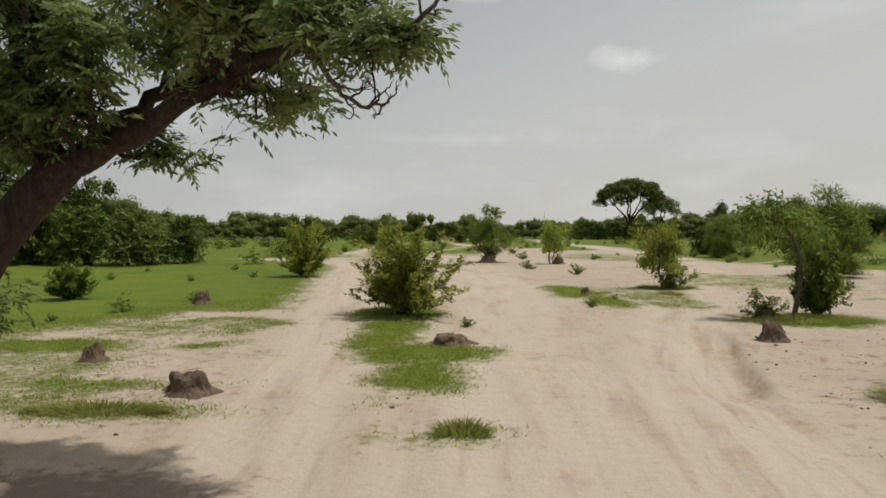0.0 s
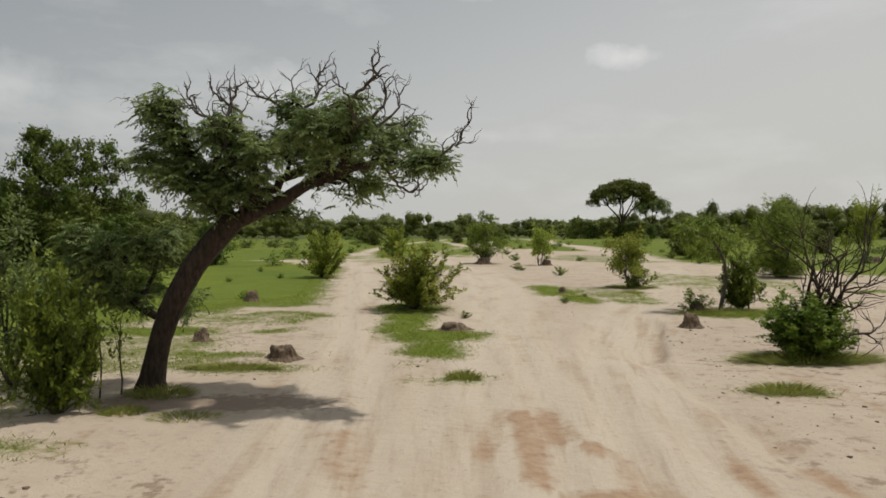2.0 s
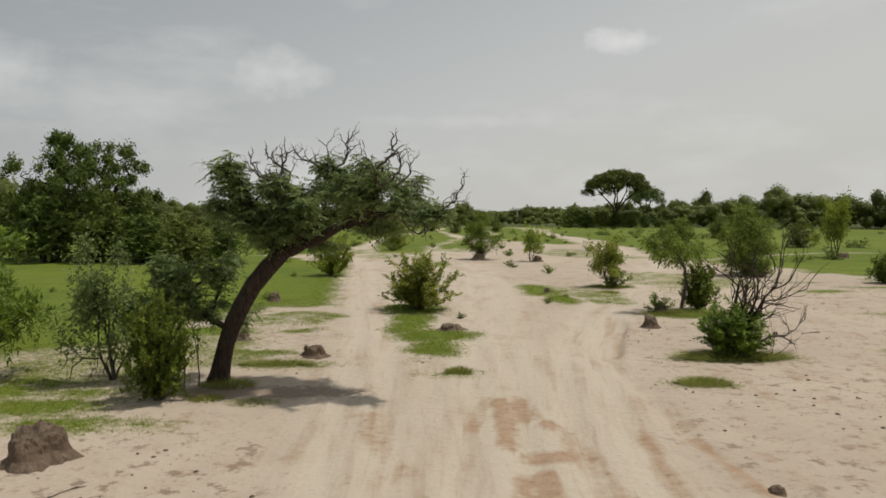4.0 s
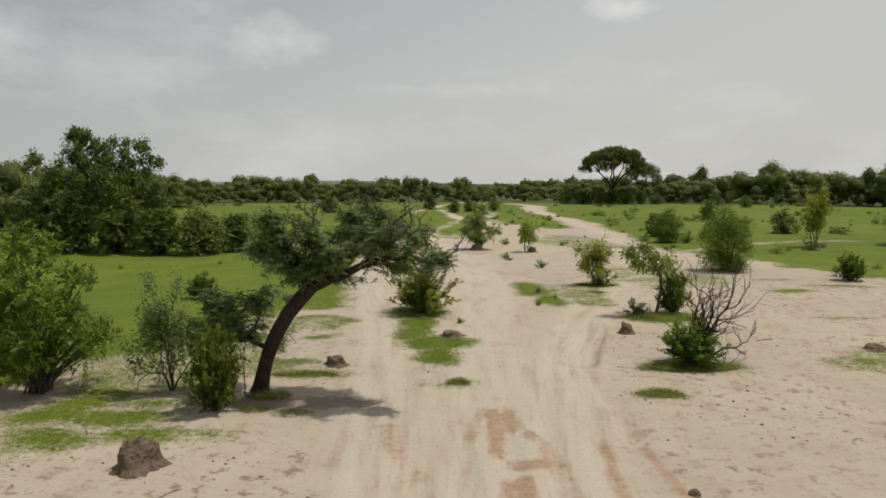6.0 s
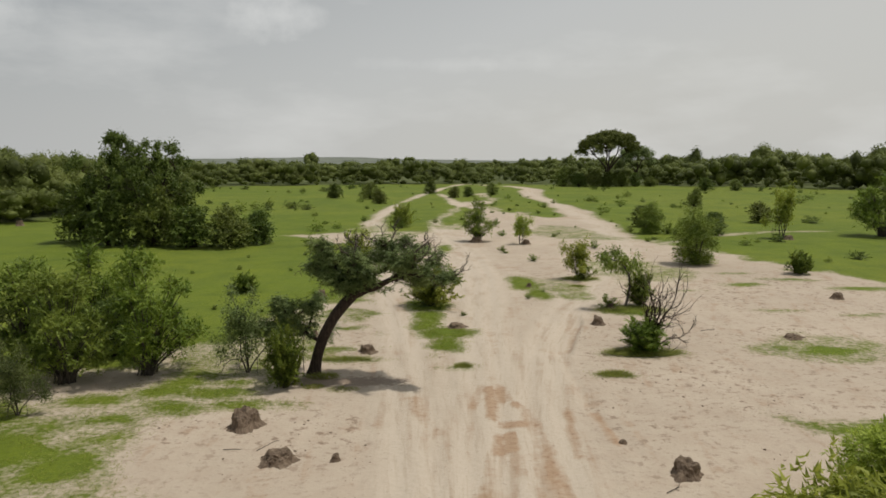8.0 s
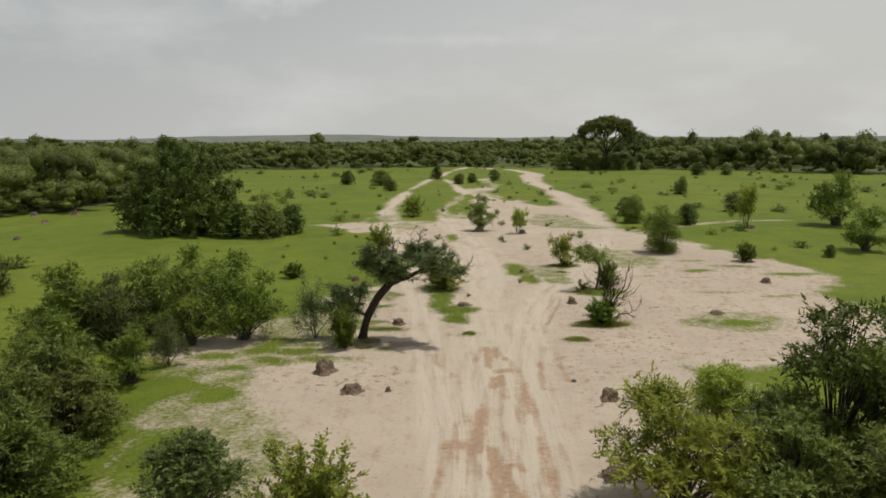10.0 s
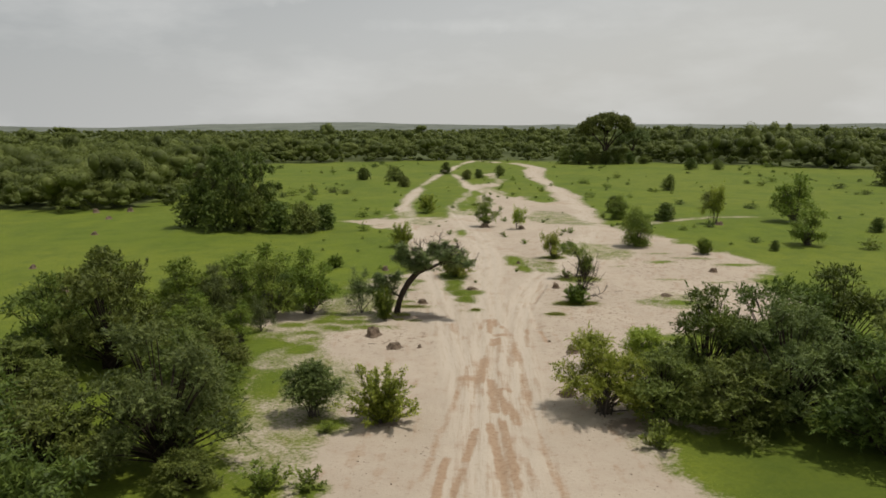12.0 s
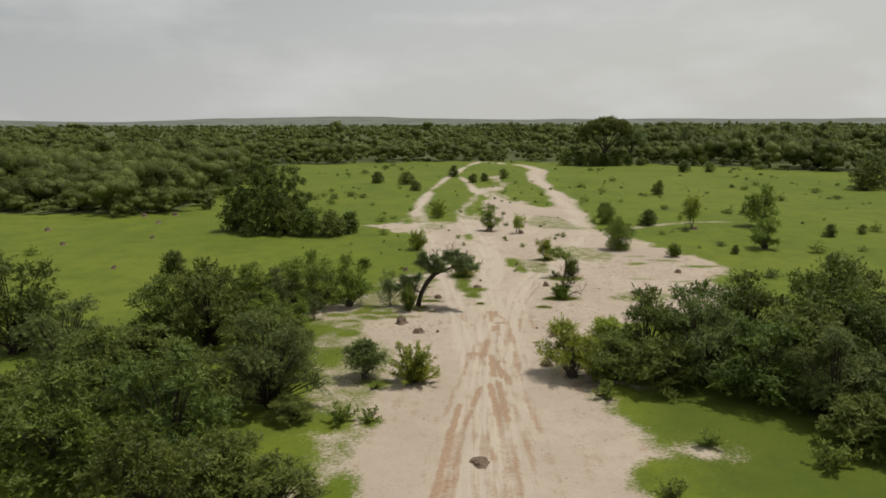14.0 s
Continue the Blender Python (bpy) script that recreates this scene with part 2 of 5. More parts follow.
    turf = mixed(n, l, ranged(n, l, broad, 0.35, 0.65), (0.094, 0.135, 0.005), (0.134, 0.176, 0.007))
    turf = mixed(n, l, ranged(n, l, meadow, 0.44, 0.58, 0, 0.85), turf, (0.162, 0.190, 0.014))
    swath = noisy(n, l, 0.33, 6.0, 0.65, coords)
    turf = mixed(n, l, ranged(n, l, swath, 0.46, 0.62, 0, 0.5), turf, (0.048, 0.082, 0.006))
    turf = mixed(n, l, ranged(n, l, mid, 0.35, 0.7, 0, 0.6), turf, (0.132, 0.170, 0.018))
    turf = mixed(n, l, ranged(n, l, fine, 0.42, 0.75, 0, 0.6), turf, (0.060, 0.088, 0.008))
    turf = mixed(n, l, ranged(n, l, grit, 0.5, 0.8, 0, 0.4), turf, (0.16, 0.205, 0.028))
    # Turf by the right thicket: tree shade and thicker grass in one darker colour.
    turf = mixed(n, l, ranged(n, l, field("shaded_turf"), 0.0, 1.0, 0.0, 0.55), turf, (0.050, 0.078, 0.006))
    scrub = mixed(n, l, ranged(n, l, mid, 0.35, 0.7), (0.060, 0.076, 0.022), (0.110, 0.130, 0.038))
    turf = mixed(n, l, field("scrub"), turf, scrub)
    edge = calc(n, l, "ADD", field("turf"), ranged(n, l, mid, 0.25, 0.75, -0.5, 0.5))
    edge = calc(n, l, "ADD", edge, ranged(n, l, fine, 0.25, 0.75, -0.62, 0.62))
    edge = calc(n, l, "ADD", edge, ranged(n, l, grit, 0.3, 0.7, -0.25, 0.25))
    green = ranged(n, l, edge, -0.32, 0.66)
    colour = mixed(n, l, green, sand, turf)
    relief = calc(n, l, "ADD", calc(n, l, "MULTIPLY", fine, 1.0), calc(n, l, "MULTIPLY", grit, 0.35))
    finish(n, l, colour, 0.96, relief, 0.8, 0.05)
    return m


GROUND = ground_material()


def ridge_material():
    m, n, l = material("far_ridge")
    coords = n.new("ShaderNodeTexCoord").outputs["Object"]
    # Distance haze is put into these greyed base colours.
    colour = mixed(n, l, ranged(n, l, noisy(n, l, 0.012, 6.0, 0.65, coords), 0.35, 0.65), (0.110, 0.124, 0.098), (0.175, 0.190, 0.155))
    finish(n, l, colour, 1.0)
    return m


RIDGE = ridge_material()


# ---- shared builders ----
import functools


def fast_mesh(name, verts, faces, mat, smooth=False):
    """A mesh from arrays: verts (n, 3), faces (m, k)."""
    verts, faces = np.asarray(verts, np.float32), np.asarray(faces, np.int32)
    me = bpy.data.meshes.new(name)
    me.vertices.add(len(verts))
    me.vertices.foreach_set("co", verts.ravel())
    count, corners = faces.shape
    me.loops.add(count * corners)
    me.loops.foreach_set("vertex_index", faces.ravel())
    me.polygons.add(count)
    me.polygons.foreach_set("loop_start", np.arange(0, count * corners, corners, dtype=np.int32))
    if smooth:
        me.polygons.foreach_set("use_smooth", np.ones(count, bool))
    me.update(calc_edges=True)
    me.materials.append(mat)
    return me


@functools.lru_cache(None)
def noise_table(seed):
    return np.random.RandomState(seed).uniform(-1, 1, (256, 256))


def lattice_noise(x, y, scale, seed):
    """Smooth noise from -1 to 1 over the plan, in blobs about scale metres wide."""
    table = noise_table(seed)
    u, v = np.asarray(x) / scale + 1000.0, np.asarray(y) / scale + 1000.0
    i, j = np.floor(u).astype(int), np.floor(v).astype(int)
    a, b = u - i, v - j
    a, b = a * a * (3 - 2 * a), b * b * (3 - 2 * b)
    at = lambda p, q: table[p % 256, q % 256]
    return (at(i, j) * (1 - a) + at(i + 1, j) * a) * (1 - b) + (at(i, j + 1) * (1 - a) + at(i + 1, j + 1) * a) * b


def rough(x, y, scale, seed):
    return 0.55 * lattice_noise(x, y, scale, seed) + 0.30 * lattice_noise(x, y, scale * 0.45, seed + 1) + 0.15 * lattice_noise(x, y, scale * 0.2, seed + 2)


def near_line(x, y, line):
    """Distance to a polyline, and how far along it (0 to 1) the nearest place lies."""
    best, along = np.full(np.shape(x), 1e9), np.zeros(np.shape(x))
    pts = np.array(line, float)
    for k in range(len(pts) - 1):
        a, d = pts[k], pts[k + 1] - pts[k]
        s = np.clip(((x - a[0]) * d[0] + (y - a[1]) * d[1]) / (d @ d), 0, 1)
        far = np.hypot(x - a[0] - s * d[0], y - a[1] - s * d[1])
        along = np.where(far < best, (k + s) / (len(pts) - 1), along)
        best = np.minimum(best, far)
    return best, along


def blob(x, y, cx, cy, rx, ry):
    """Metres inside an ellipse's rim (outside: minus)."""
    return (1 - np.hypot((x - cx) / rx, (y - cy) / ry)) * min(rx, ry)


def rise(x, y):
    """The lie of the land: level by the fork, then a faint rise."""
    return 1.4 * (1 - np.exp(-np.maximum(0, np.asarray(y, float) - 12) / 90))


# ---- the ground: one sheet to the horizon ----
LANE_LEFT = [(-0.6, -14), (-1.6, 0), (-2.3, 13.5), (-3.9, 27), (-5.4, 42), (-7.0, 55), (-9.0, 74), (-8.3, 96), (-7.1, 116), (-2.3, 162), (4, 205), (9.1, 231)]
LANE_MID = [(-1.5, -80), (-1.0, -40), (-0.6, -22), (0.3, -5), (1.3, 13), (2.3, 30), (2.0, 42), (0.3, 60), (-1.0, 74), (1.6, 90), (3.2, 103), (2.3, 126), (0.4, 153), (-1.5, 166)]
LANE_RIGHT = [(1.5, -12), (2.6, 3), (4.3, 13), (6.2, 19), (11.3, 32), (15.0, 41), (17.4, 52), (19.2, 68), (20.7, 92), (21.3, 115), (20.8, 136), (22.5, 158), (26.5, 182), (24, 205), (17, 216), (10, 231)]
LANE_CROSS = [(17, 41), (21, 49), (28, 56), (36, 60), (44, 61)]
WHEEL_RUTS = [[(-3.4, -30), (-2.5, -22.5), (-1.0, -14.5), (-0.4, -6.7), (0.5, -1)], [(0.4, -30), (0.3, -22), (0.1, -12.5), (0.4, -6), (1.2, -1)], [(2.6, -20), (2.2, -15), (2.1, -6), (2.6, 0)], [(4.9, -1), (4.4, 3), (4.4, 7), (4.6, 11), (6.6, 15.5)]]
BARE = [(0, -4, 12.5, 13), (-0.5, -24, 9.0, 16), (-1, -50, 9, 26), (13, 12, 13, 8.5), (17.5, 22, 8.5, 11), (22.5, 27, 7, 8), (7, 25, 7, 16), (6, 42, 11, 22), (17, 40, 6.5, 16), (-5, 11, 5.2, 4.6), (-5.6, 18.0, 3.6, 5.6), (-9.7, 9.6, 2.4, 3.2), (-12, 5, 4.2, 3.2), (-11.5, 56.8, 5.5, 2.0), (-5.0, 54, 5.0, 6.0), (11, 70, 10, 17), (7.2, 100, 2.8, 24), (11, 142, 1.8, 18), (10.6, -21.6, 0.9, 0.6), (-8.8, -9, 2.8, 7)]
# Patches of damp clay where wheels have spun: two ends, half width, strength.
CLAY_FORK = [(0.8, 6.0, 0.4, 3.8, 0.16, 0.55), (1.1, 5.7, 0.9, 2.6, 0.20, 0.85), (1.5, 6.0, 1.45, 4.5, 0.24, 0.65), (1.8, 4.1, 1.86, 3.7, 0.14, 0.9), (1.2, 2.0, 1.95, 2.1, 0.20, 0.9), (1.0, 1.1, 0.95, -0.3, 0.2, 0.8), (1.36, 1.3, 1.3, 0.0, 0.18, 0.9), (2.0, 3.6, 2.3, -0.1, 0.22, 0.45), (3.5, 3.3, 3.1, -0.4, 0.15, 0.6), (4.35, 3.2, 4.45, 0.3, 0.15, 0.6), (-1.6, 4.6, -1.0, 1.3, 0.24, 0.4), (1.8, 15, 1.7, 10.3, 0.22, 0.35), (2.2, -0.5, 2.25, -3, 0.2, 0.6)]
CLAY_LANE = [(0.2, -3.1, -0.2, -6.8, 0.26, 0.95), (-0.9, -6.3, -0.4, -6.3, 0.4, 0.8), (0.4, -6.5, 0.3, -11, 0.22, 0.95), (0.75, -8, 0.8, -11.2, 0.16, 0.85), (1.0, -8, 1.4, -8.2, 0.18, 0.9), (2.3, -5.6, 2.1, -10, 0.22, 0.65), (1.0, -10, 1.35, -12.4, 0.22, 0.75)]
CLAY_RUTS = [(0.0, -12.5, 0.2, -18.5, 0.20, 0.9), (0.6, -12, 0.7, -18.5, 0.17, 0.85), (0.2, -18.5, 0.1, -30, 0.2, 0.5), (0.7, -18.5, 0.6, -30, 0.17, 0.45), (-0.7, -13.2, -1.2, -16, 0.16, 0.85), (-2.0, -16, -2.6, -20, 0.17, 1.0), (-2.6, -20, -3.7, -30, 0.18, 1.0), (-1.4, -17, -1.9, -19.5, 0.16, 0.8), (-1.9, -19.5, -2.8, -30, 0.16, 0.7), (1.2, -16, 1.5, -18.2, 0.15, 0.5), (2.2, -16.5, 2.4, -20, 0.18, 0.5), (-0.8, -4.4, -3.0, -18, 0.14, 0.4)]
TURF_FORK = [(-1.3, 20.6, 1.3, 2.0), (-1.25, 18.0, 1.0, 1.1), (-0.42, 14.3, 1.45, 1.2), (-1.3, 16.0, 0.8, 1.4), (-0.28, 12.3, 0.82, 1.5), (5, 27.6, 1.1, 3), (5.6, 24, 0.8, 1.7), (9.2, 29.6, 1.3, 1), (8.4, 26.6, 0.6, 0.5), (9.9, 19.3, 1.9, 1.3), (8.1, 10.5, 1.6, 0.75), (6.1, 7.4, 0.65, 0.4), (0.23, 8.65, 0.38, 0.32), (16.4, 10.8, 1.7, 1.1), (14.5, 11.4, 0.7, 0.6), (19.5, 27, 1.5, 0.7), (23.5, 29, 1.9, 0.6), (26.5, 25.5, 2.2, 0.7), (21, 31.5, 1.3, 0.5), (27.5, 33, 2.4, 0.8), (18, 19, 1.0, 0.35), (22.5, 18, 1.2, 0.5), (15, 25, 0.8, 0.3)]
TURF_LEFT = [(-12.6, 4.6, 1.6, 0.6), (-10.6, 6.0, 1.1, 0.5), (-10.2, 4.0, 1.3, 0.55), (-11.4, 2.6, 1.1, 0.7), (-10.8, 1.0, 0.9, 0.5), (-10.0, 7.6, 1.3, 0.5)]
TURF_SIDES = [(-4.6, 9.6, 1.2, 0.45), (-5.8, 11.4, 1.6, 0.5), (-8.5, 15.2, 2.2, 1.0), (-5.2, 15.4, 0.7, 0.35), (-4.4, 18.5, 0.6, 0.4), (-6.8, 17.8, 0.8, 0.4), (-7.5, 4, 1.5, 0.6), (-9.5, -18.8, 1.5, 2), (-7.4, -12.6, 1, 1.2), (-7.3, -18.8, 0.8, 0.8), (-8, -27, 1.2, 2.5), (8.5, -25.5, 2.6, 2.4), (9.5, -17.5, 2.2, 2.5), (-9, 5.3, 1.6, 0.8), (-11, -1, 1.4, 1.3), (-11.5, -7, 1.3, 3), (-11, 5.4, 1.5, 0.7), (-10.2, 6.5, 1.4, 0.7), (-9.7, 3.6, 1.3, 0.7), (-8.4, 6.6, 1.1, 0.5), (11.6, -9.5, 4, 4)]
# Ground trodden by cattle beside the fork.
TRODDEN = [(13, 9, 11, 10), (22, 24, 9, 9), (-6, 1, 6, 4.5), (-5, 13, 4, 6), (5.5, 2, 3.5, 6), (9, 30, 5, 14)]
TURF_FAR = [(0, 46, 0.8, 3), (2.6, 77, 1.1, 12), (13.5, 108, 4, 19), (15.5, 84, 2.2, 4), (8.5, 172, 6, 18)]

THIN = [(-9.9, 9.0, 2.0, 2.6), (0, 84, 6, 16), (14, 62, 5, 7), (-6, 62, 4, 6), (13, 132, 6, 16), (-9.3, -9, 2.6, 7), (-8.6, 12.4, 3.6, 3.0), (-6.8, 19.0, 2.0, 2.0), (-12.0, -2, 2.6, 5.5), (-9.8, -17, 2.4, 10), (16, 11, 3.5, 2.0), (14, 34, 3, 6), (8, 27, 2.0, 4), (1, 68, 2.5, 8), (12, 104, 5, 12), (25, 52, 5, 9), (-9.8, -10, 2.0, 5), ]


def turf_field(x, y):
    """Metres into the turf (minus: into bare sand)."""
    rag = 1 + np.clip(y / 40, 0, 3)
    wx, wy = x + 1.5 * rag * rough(x, y, 6.0, 11), y + 2.5 * rag * rough(x, y, 6.0, 17)
    bare = np.full(np.shape(x), -50.0)
    for line, stops, halves in ((LANE_LEFT, (20, 60, 85, 112, 140, 220), (1.5, 1.2, 0.9, 0.4, 0.45, 0.9)), (LANE_MID, (25, 60, 90, 150), (2.3, 1.0, 0.5, 0.3)), (LANE_RIGHT, (20, 60, 100, 116, 136, 160, 185, 205), (1.7, 2.0, 2.0, 1.2, 1.7, 2.6, 2.6, 1.6)), (LANE_CROSS, (0, 1), (0.2, 0.2))):
        far, _ = near_line(x, y, line)
        bare = np.maximum(bare, np.interp(y, stops, halves) + 0.35 * rough(x, y, 2.6, 23) + 1.5 * np.clip((y - 40) / 60, 0, 1) * rough(x, y, 7.0, 25) - far)
    fx, fy = wx + 0.9 * rough(x, y, 1.9, 19), wy + 0.9 * rough(x, y, 1.9, 21)
    for cx, cy, rx, ry in BARE:
        bare = np.maximum(bare, blob(fx, fy, cx, cy, rx, ry))
    green = np.full(np.shape(x), -50.0)
    px, py = x + 0.28 * rough(x, y, 1.3, 31), y + 0.4 * rough(x, y, 1.3, 37)
    for cx, cy, rx, ry in TURF_FORK + TURF_LEFT + TURF_SIDES + TURF_FAR:
        green = np.maximum(green, blob(px, py, cx, cy, rx, ry) * 1.7)
    for cx, cy, rx, ry in THIN:
        green = np.maximum(green, np.minimum(blob(wx, wy, cx, cy, rx, ry), 0.3) - 0.16)
    return np.clip(np.maximum(-bare, green), -3, 3)


def rut_field(x, y):
    """How deep in a wheel rut, and how much damp ochre clay shows there."""
    depth, damp = np.zeros(np.shape(x)), np.zeros(np.shape(x))
    for k, line in enumerate(WHEEL_RUTS):
        far, along = near_line(x + 0.12 * rough(x, y, 1.6, 41 + k), y, line)
        here = np.exp(-((far / (0.30, 0.30, 0.26, 0.2)[k]) ** 2)) * np.clip(np.minimum(along, 1 - along) * 8, 0, 1)
        depth = np.maximum(depth, here)
        damp = np.maximum(damp, here * np.clip((0.3, 0.3, 0.25, -0.2)[k] + 0.45 * lattice_noise(x * 1.2, y * 0.35, 1.6, 53 + k), 0, 1))
    mid_far, _ = near_line(x, y, [(0.2, -30), (0.3, -8), (1.6, 6), (1.9, 14)])
    band = 0.6 * np.clip(1.5 - mid_far / 1.5, 0, 1) * np.clip((1 - y) / 5, 0, 1)
    wx, wy = x + 0.10 * rough(x, y, 0.8, 57), y + 0.2 * rough(x, y, 0.8, 59)
    for x1, y1, x2, y2, half, strength in CLAY_FORK + CLAY_LANE + CLAY_RUTS:
        far, _ = near_line(wx, wy, [(x1, y1), (x2, y2)])
        damp = np.maximum(damp, strength * np.clip(1.6 - far / half, 0, 1))
    lines = lattice_noise(x + 0.1 * y, y * 0.09, 0.33, 151) * 0.8 + 0.35 * lattice_noise(x, y, 1.2, 153)
    damp = np.maximum(damp, band * np.clip(lines * 1.4 - 0.05 + 0.2 * np.clip((4 - y) / 10, 0, 1), 0, 0.75))
    # A washed-out hollow under a low eroded bank.
    bank, _ = near_line(x, y, [(6.9, 17.2), (6.6, 16.0), (5.7, 13.2), (5.1, 10.8)])
    inner = np.interp(y, [10.8, 13.2, 16.0, 17.2], [5.1, 5.7, 6.6, 6.9]) - x
    hollow = np.clip(inner / 0.14, 0, 1) * np.clip(1.25 - bank / 1.9, 0, 1) * np.clip((y - 10.0) / 1.5, 0, 1) * np.clip((18.2 - y) / 1.5, 0, 1)
    lip = np.exp(-((bank / 0.16) ** 2)) * np.clip((y - 10.6) / 1.0, 0, 1) * np.clip((17.4 - y) / 0.6, 0, 1)
    return depth, np.clip(damp + 0.20 * hollow + 0.12 * lip, 0, 1), hollow


def track_field(x, y):
    worn = np.zeros(np.shape(x))
    for line, half in ((LANE_LEFT, 1.1), (LANE_MID, 1.9), (LANE_RIGHT, 1.2)):
        far, _ = near_line(x, y, line)
        worn = np.maximum(worn, np.clip(1.5 - far / half + 0.4 * rough(x, y, 1.5, 61), 0, 1))
    return worn


def ridges(x, y):
    """Shallow parallel tyre marks along the lanes."""
    z = np.zeros(np.shape(x))
    for line in (LANE_LEFT, LANE_MID, LANE_RIGHT):
        far, _ = near_line(x + 0.15 * rough(x, y, 4.0, 71), y, line)
        z += np.where(far < 2.4, 0.018 * np.cos(far * 6.2) * np.clip(1.2 - far / 2.4, 0, 1), 0)
    return z


def lane_across(x, y):
    """Metres across the tracks, bending with them."""
    left, mid, right = (np.interp(y, *np.array(line)[:, ::-1].T) for line in (LANE_LEFT[:9], LANE_MID[:9], LANE_RIGHT[:9]))
    left, right = np.minimum(left, mid - 1.5), np.maximum(right, mid + 1.5)
    inner = np.where(x < mid, -2.7 * (mid - x) / (mid - left), 2.2 * (x - mid) / (right - mid))
    return np.where(x < left, -2.7 + x - left, np.where(x > right, 2.2 + x - right, inner))


def trampled(x, y):
    """Hoof-trodden unevenness beside the tracks."""
    loose = trodden_field(x, y) * np.clip(0.6 - turf_field(x, y), 0, 1)
    return loose * (lattice_noise(x, y, 0.34, 351) + 0.6 * lattice_noise(x, y, 0.8, 353))


def trodden_field(x, y):
    worn = np.zeros(np.shape(x))
    wx, wy = x + 1.2 * rough(x, y, 4.0, 361), y + 1.2 * rough(x, y, 4.0, 367)
    for cx, cy, rx, ry in TRODDEN:
        worn = np.maximum(worn, np.clip(blob(wx, wy, cx, cy, rx, ry) / 2.5, 0, 1))
    return worn * np.clip(1.2 - track_field(x, y), 0, 1)


def land(x, y):
    """The ground's height at a place in the plan."""
    x, y = np.asarray(x, float), np.asarray(y, float)
    depth, _, hollow = rut_field(x, y)
    close = np.clip(2.2 - np.hypot(x, y) / 60, 0, 1)
    z = rise(x, y) + close * (0.05 * rough(x, y, 5.0, 81) + 0.018 * rough(x, y, 0.9, 87) + 0.010 * trampled(x, y) + ridges(x, y))
    return z - 0.055 * depth - 0.22 * hollow + 0.03 * np.clip(turf_field(x, y), 0, 1)


WOOD_EDGE = [(-700, 40), (-260, 58), (-120, 66), (-75, 70), (-54, 71), (-50, 76), (-55, 110), (-62, 150), (-69, 205), (-55, 216), (0, 234), (40, 226), (62, 214), (85, 207), (121, 172), (150, 150), (260, 120), (700, 80)]


def in_woods(x, y):
    """True beyond the clearing's rim."""
    edge = np.array(WOOD_EDGE)
    wx, wy = x + 5 * lattice_noise(x, y, 16.0, 91), y + 5 * lattice_noise(x, y, 16.0, 93)
    inside = np.zeros(np.shape(x), bool)
    poly = np.vstack([edge, [(4000, 80), (4000, 5000), (-4000, 5000), (-4000, 40)]])
    for (x1, y1), (x2, y2) in zip(poly, np.roll(poly, -1, 0)):
        if y1 != y2:
            crossing = (wy < y1) != (wy < y2)
            inside ^= crossing & (wx < (x2 - x1) * (wy - y1) / (y2 - y1) + x1)
    return inside


def spaced(fine_low, fine_high, step, grow, limit):
    """Grid lines: even steps in a stretch, then ever wider ones to the limit on both sides."""
    mid = list(np.arange(fine_low, fine_high + step / 2, step))
    for sign, start in ((-1, fine_low), (1, fine_high)):
        s, p, more = step, start, []
        while abs(p) < limit:
            s *= grow
            p += sign * s
            more.append(p)
        mid = more[::-1] + mid if sign < 0 else mid + more
    return np.array(mid)


def build_ground():
    xs, ys = spaced(-7, 13, 0.125, 1.065, 3800), spaced(-32, 32, 0.3, 1.05, 4200)
    x, y = np.meshgrid(xs, ys)
    x, y = x.ravel(), y.ravel()
    z = land(x, y)
    cols, rows = len(xs), len(ys)
    i, j = np.meshgrid(np.arange(cols - 1), np.arange(rows - 1))
    first = (j * cols + i).ravel()
    me = fast_mesh("ground", np.stack([x, y, z], 1), np.stack([first, first + 1, first + cols + 1, first + cols], 1), GROUND, True)
    _, damp, _ = rut_field(x, y)
    # Ellipses beneath the crowns: fallen leaves and tree shade painted as one.
    shady_litter = np.zeros(len(x))
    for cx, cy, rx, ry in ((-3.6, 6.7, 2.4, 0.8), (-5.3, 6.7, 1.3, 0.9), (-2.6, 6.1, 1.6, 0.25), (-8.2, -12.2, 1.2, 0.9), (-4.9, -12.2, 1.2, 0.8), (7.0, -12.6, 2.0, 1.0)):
        shady_litter = np.maximum(shady_litter, np.clip(blob(x, y, cx, cy, rx, ry) * 2, 0, 1))
    # The ellipse round (17, -21) paints the thicket's shade into darker grass.
    for name, values in (("turf", turf_field(x, y)), ("rut", damp), ("track", track_field(x, y)), ("litter_shade", shady_litter), ("across", lane_across(x, y)), ("trodden", trodden_field(x, y)), ("shaded_turf", np.clip(blob(x + 2 * rough(x, y, 5.0, 371), y + 2 * rough(x, y, 5.0, 373), 17, -21, 10, 12) / 3, 0, 1)), ("scrub", in_woods(x, y).astype(float))):
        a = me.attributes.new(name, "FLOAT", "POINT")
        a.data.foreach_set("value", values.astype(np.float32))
    return tagged(new("ground", me), "pale sandy soil with wheel ruts and short bright green turf", "ground", kind="structure")


build_ground()


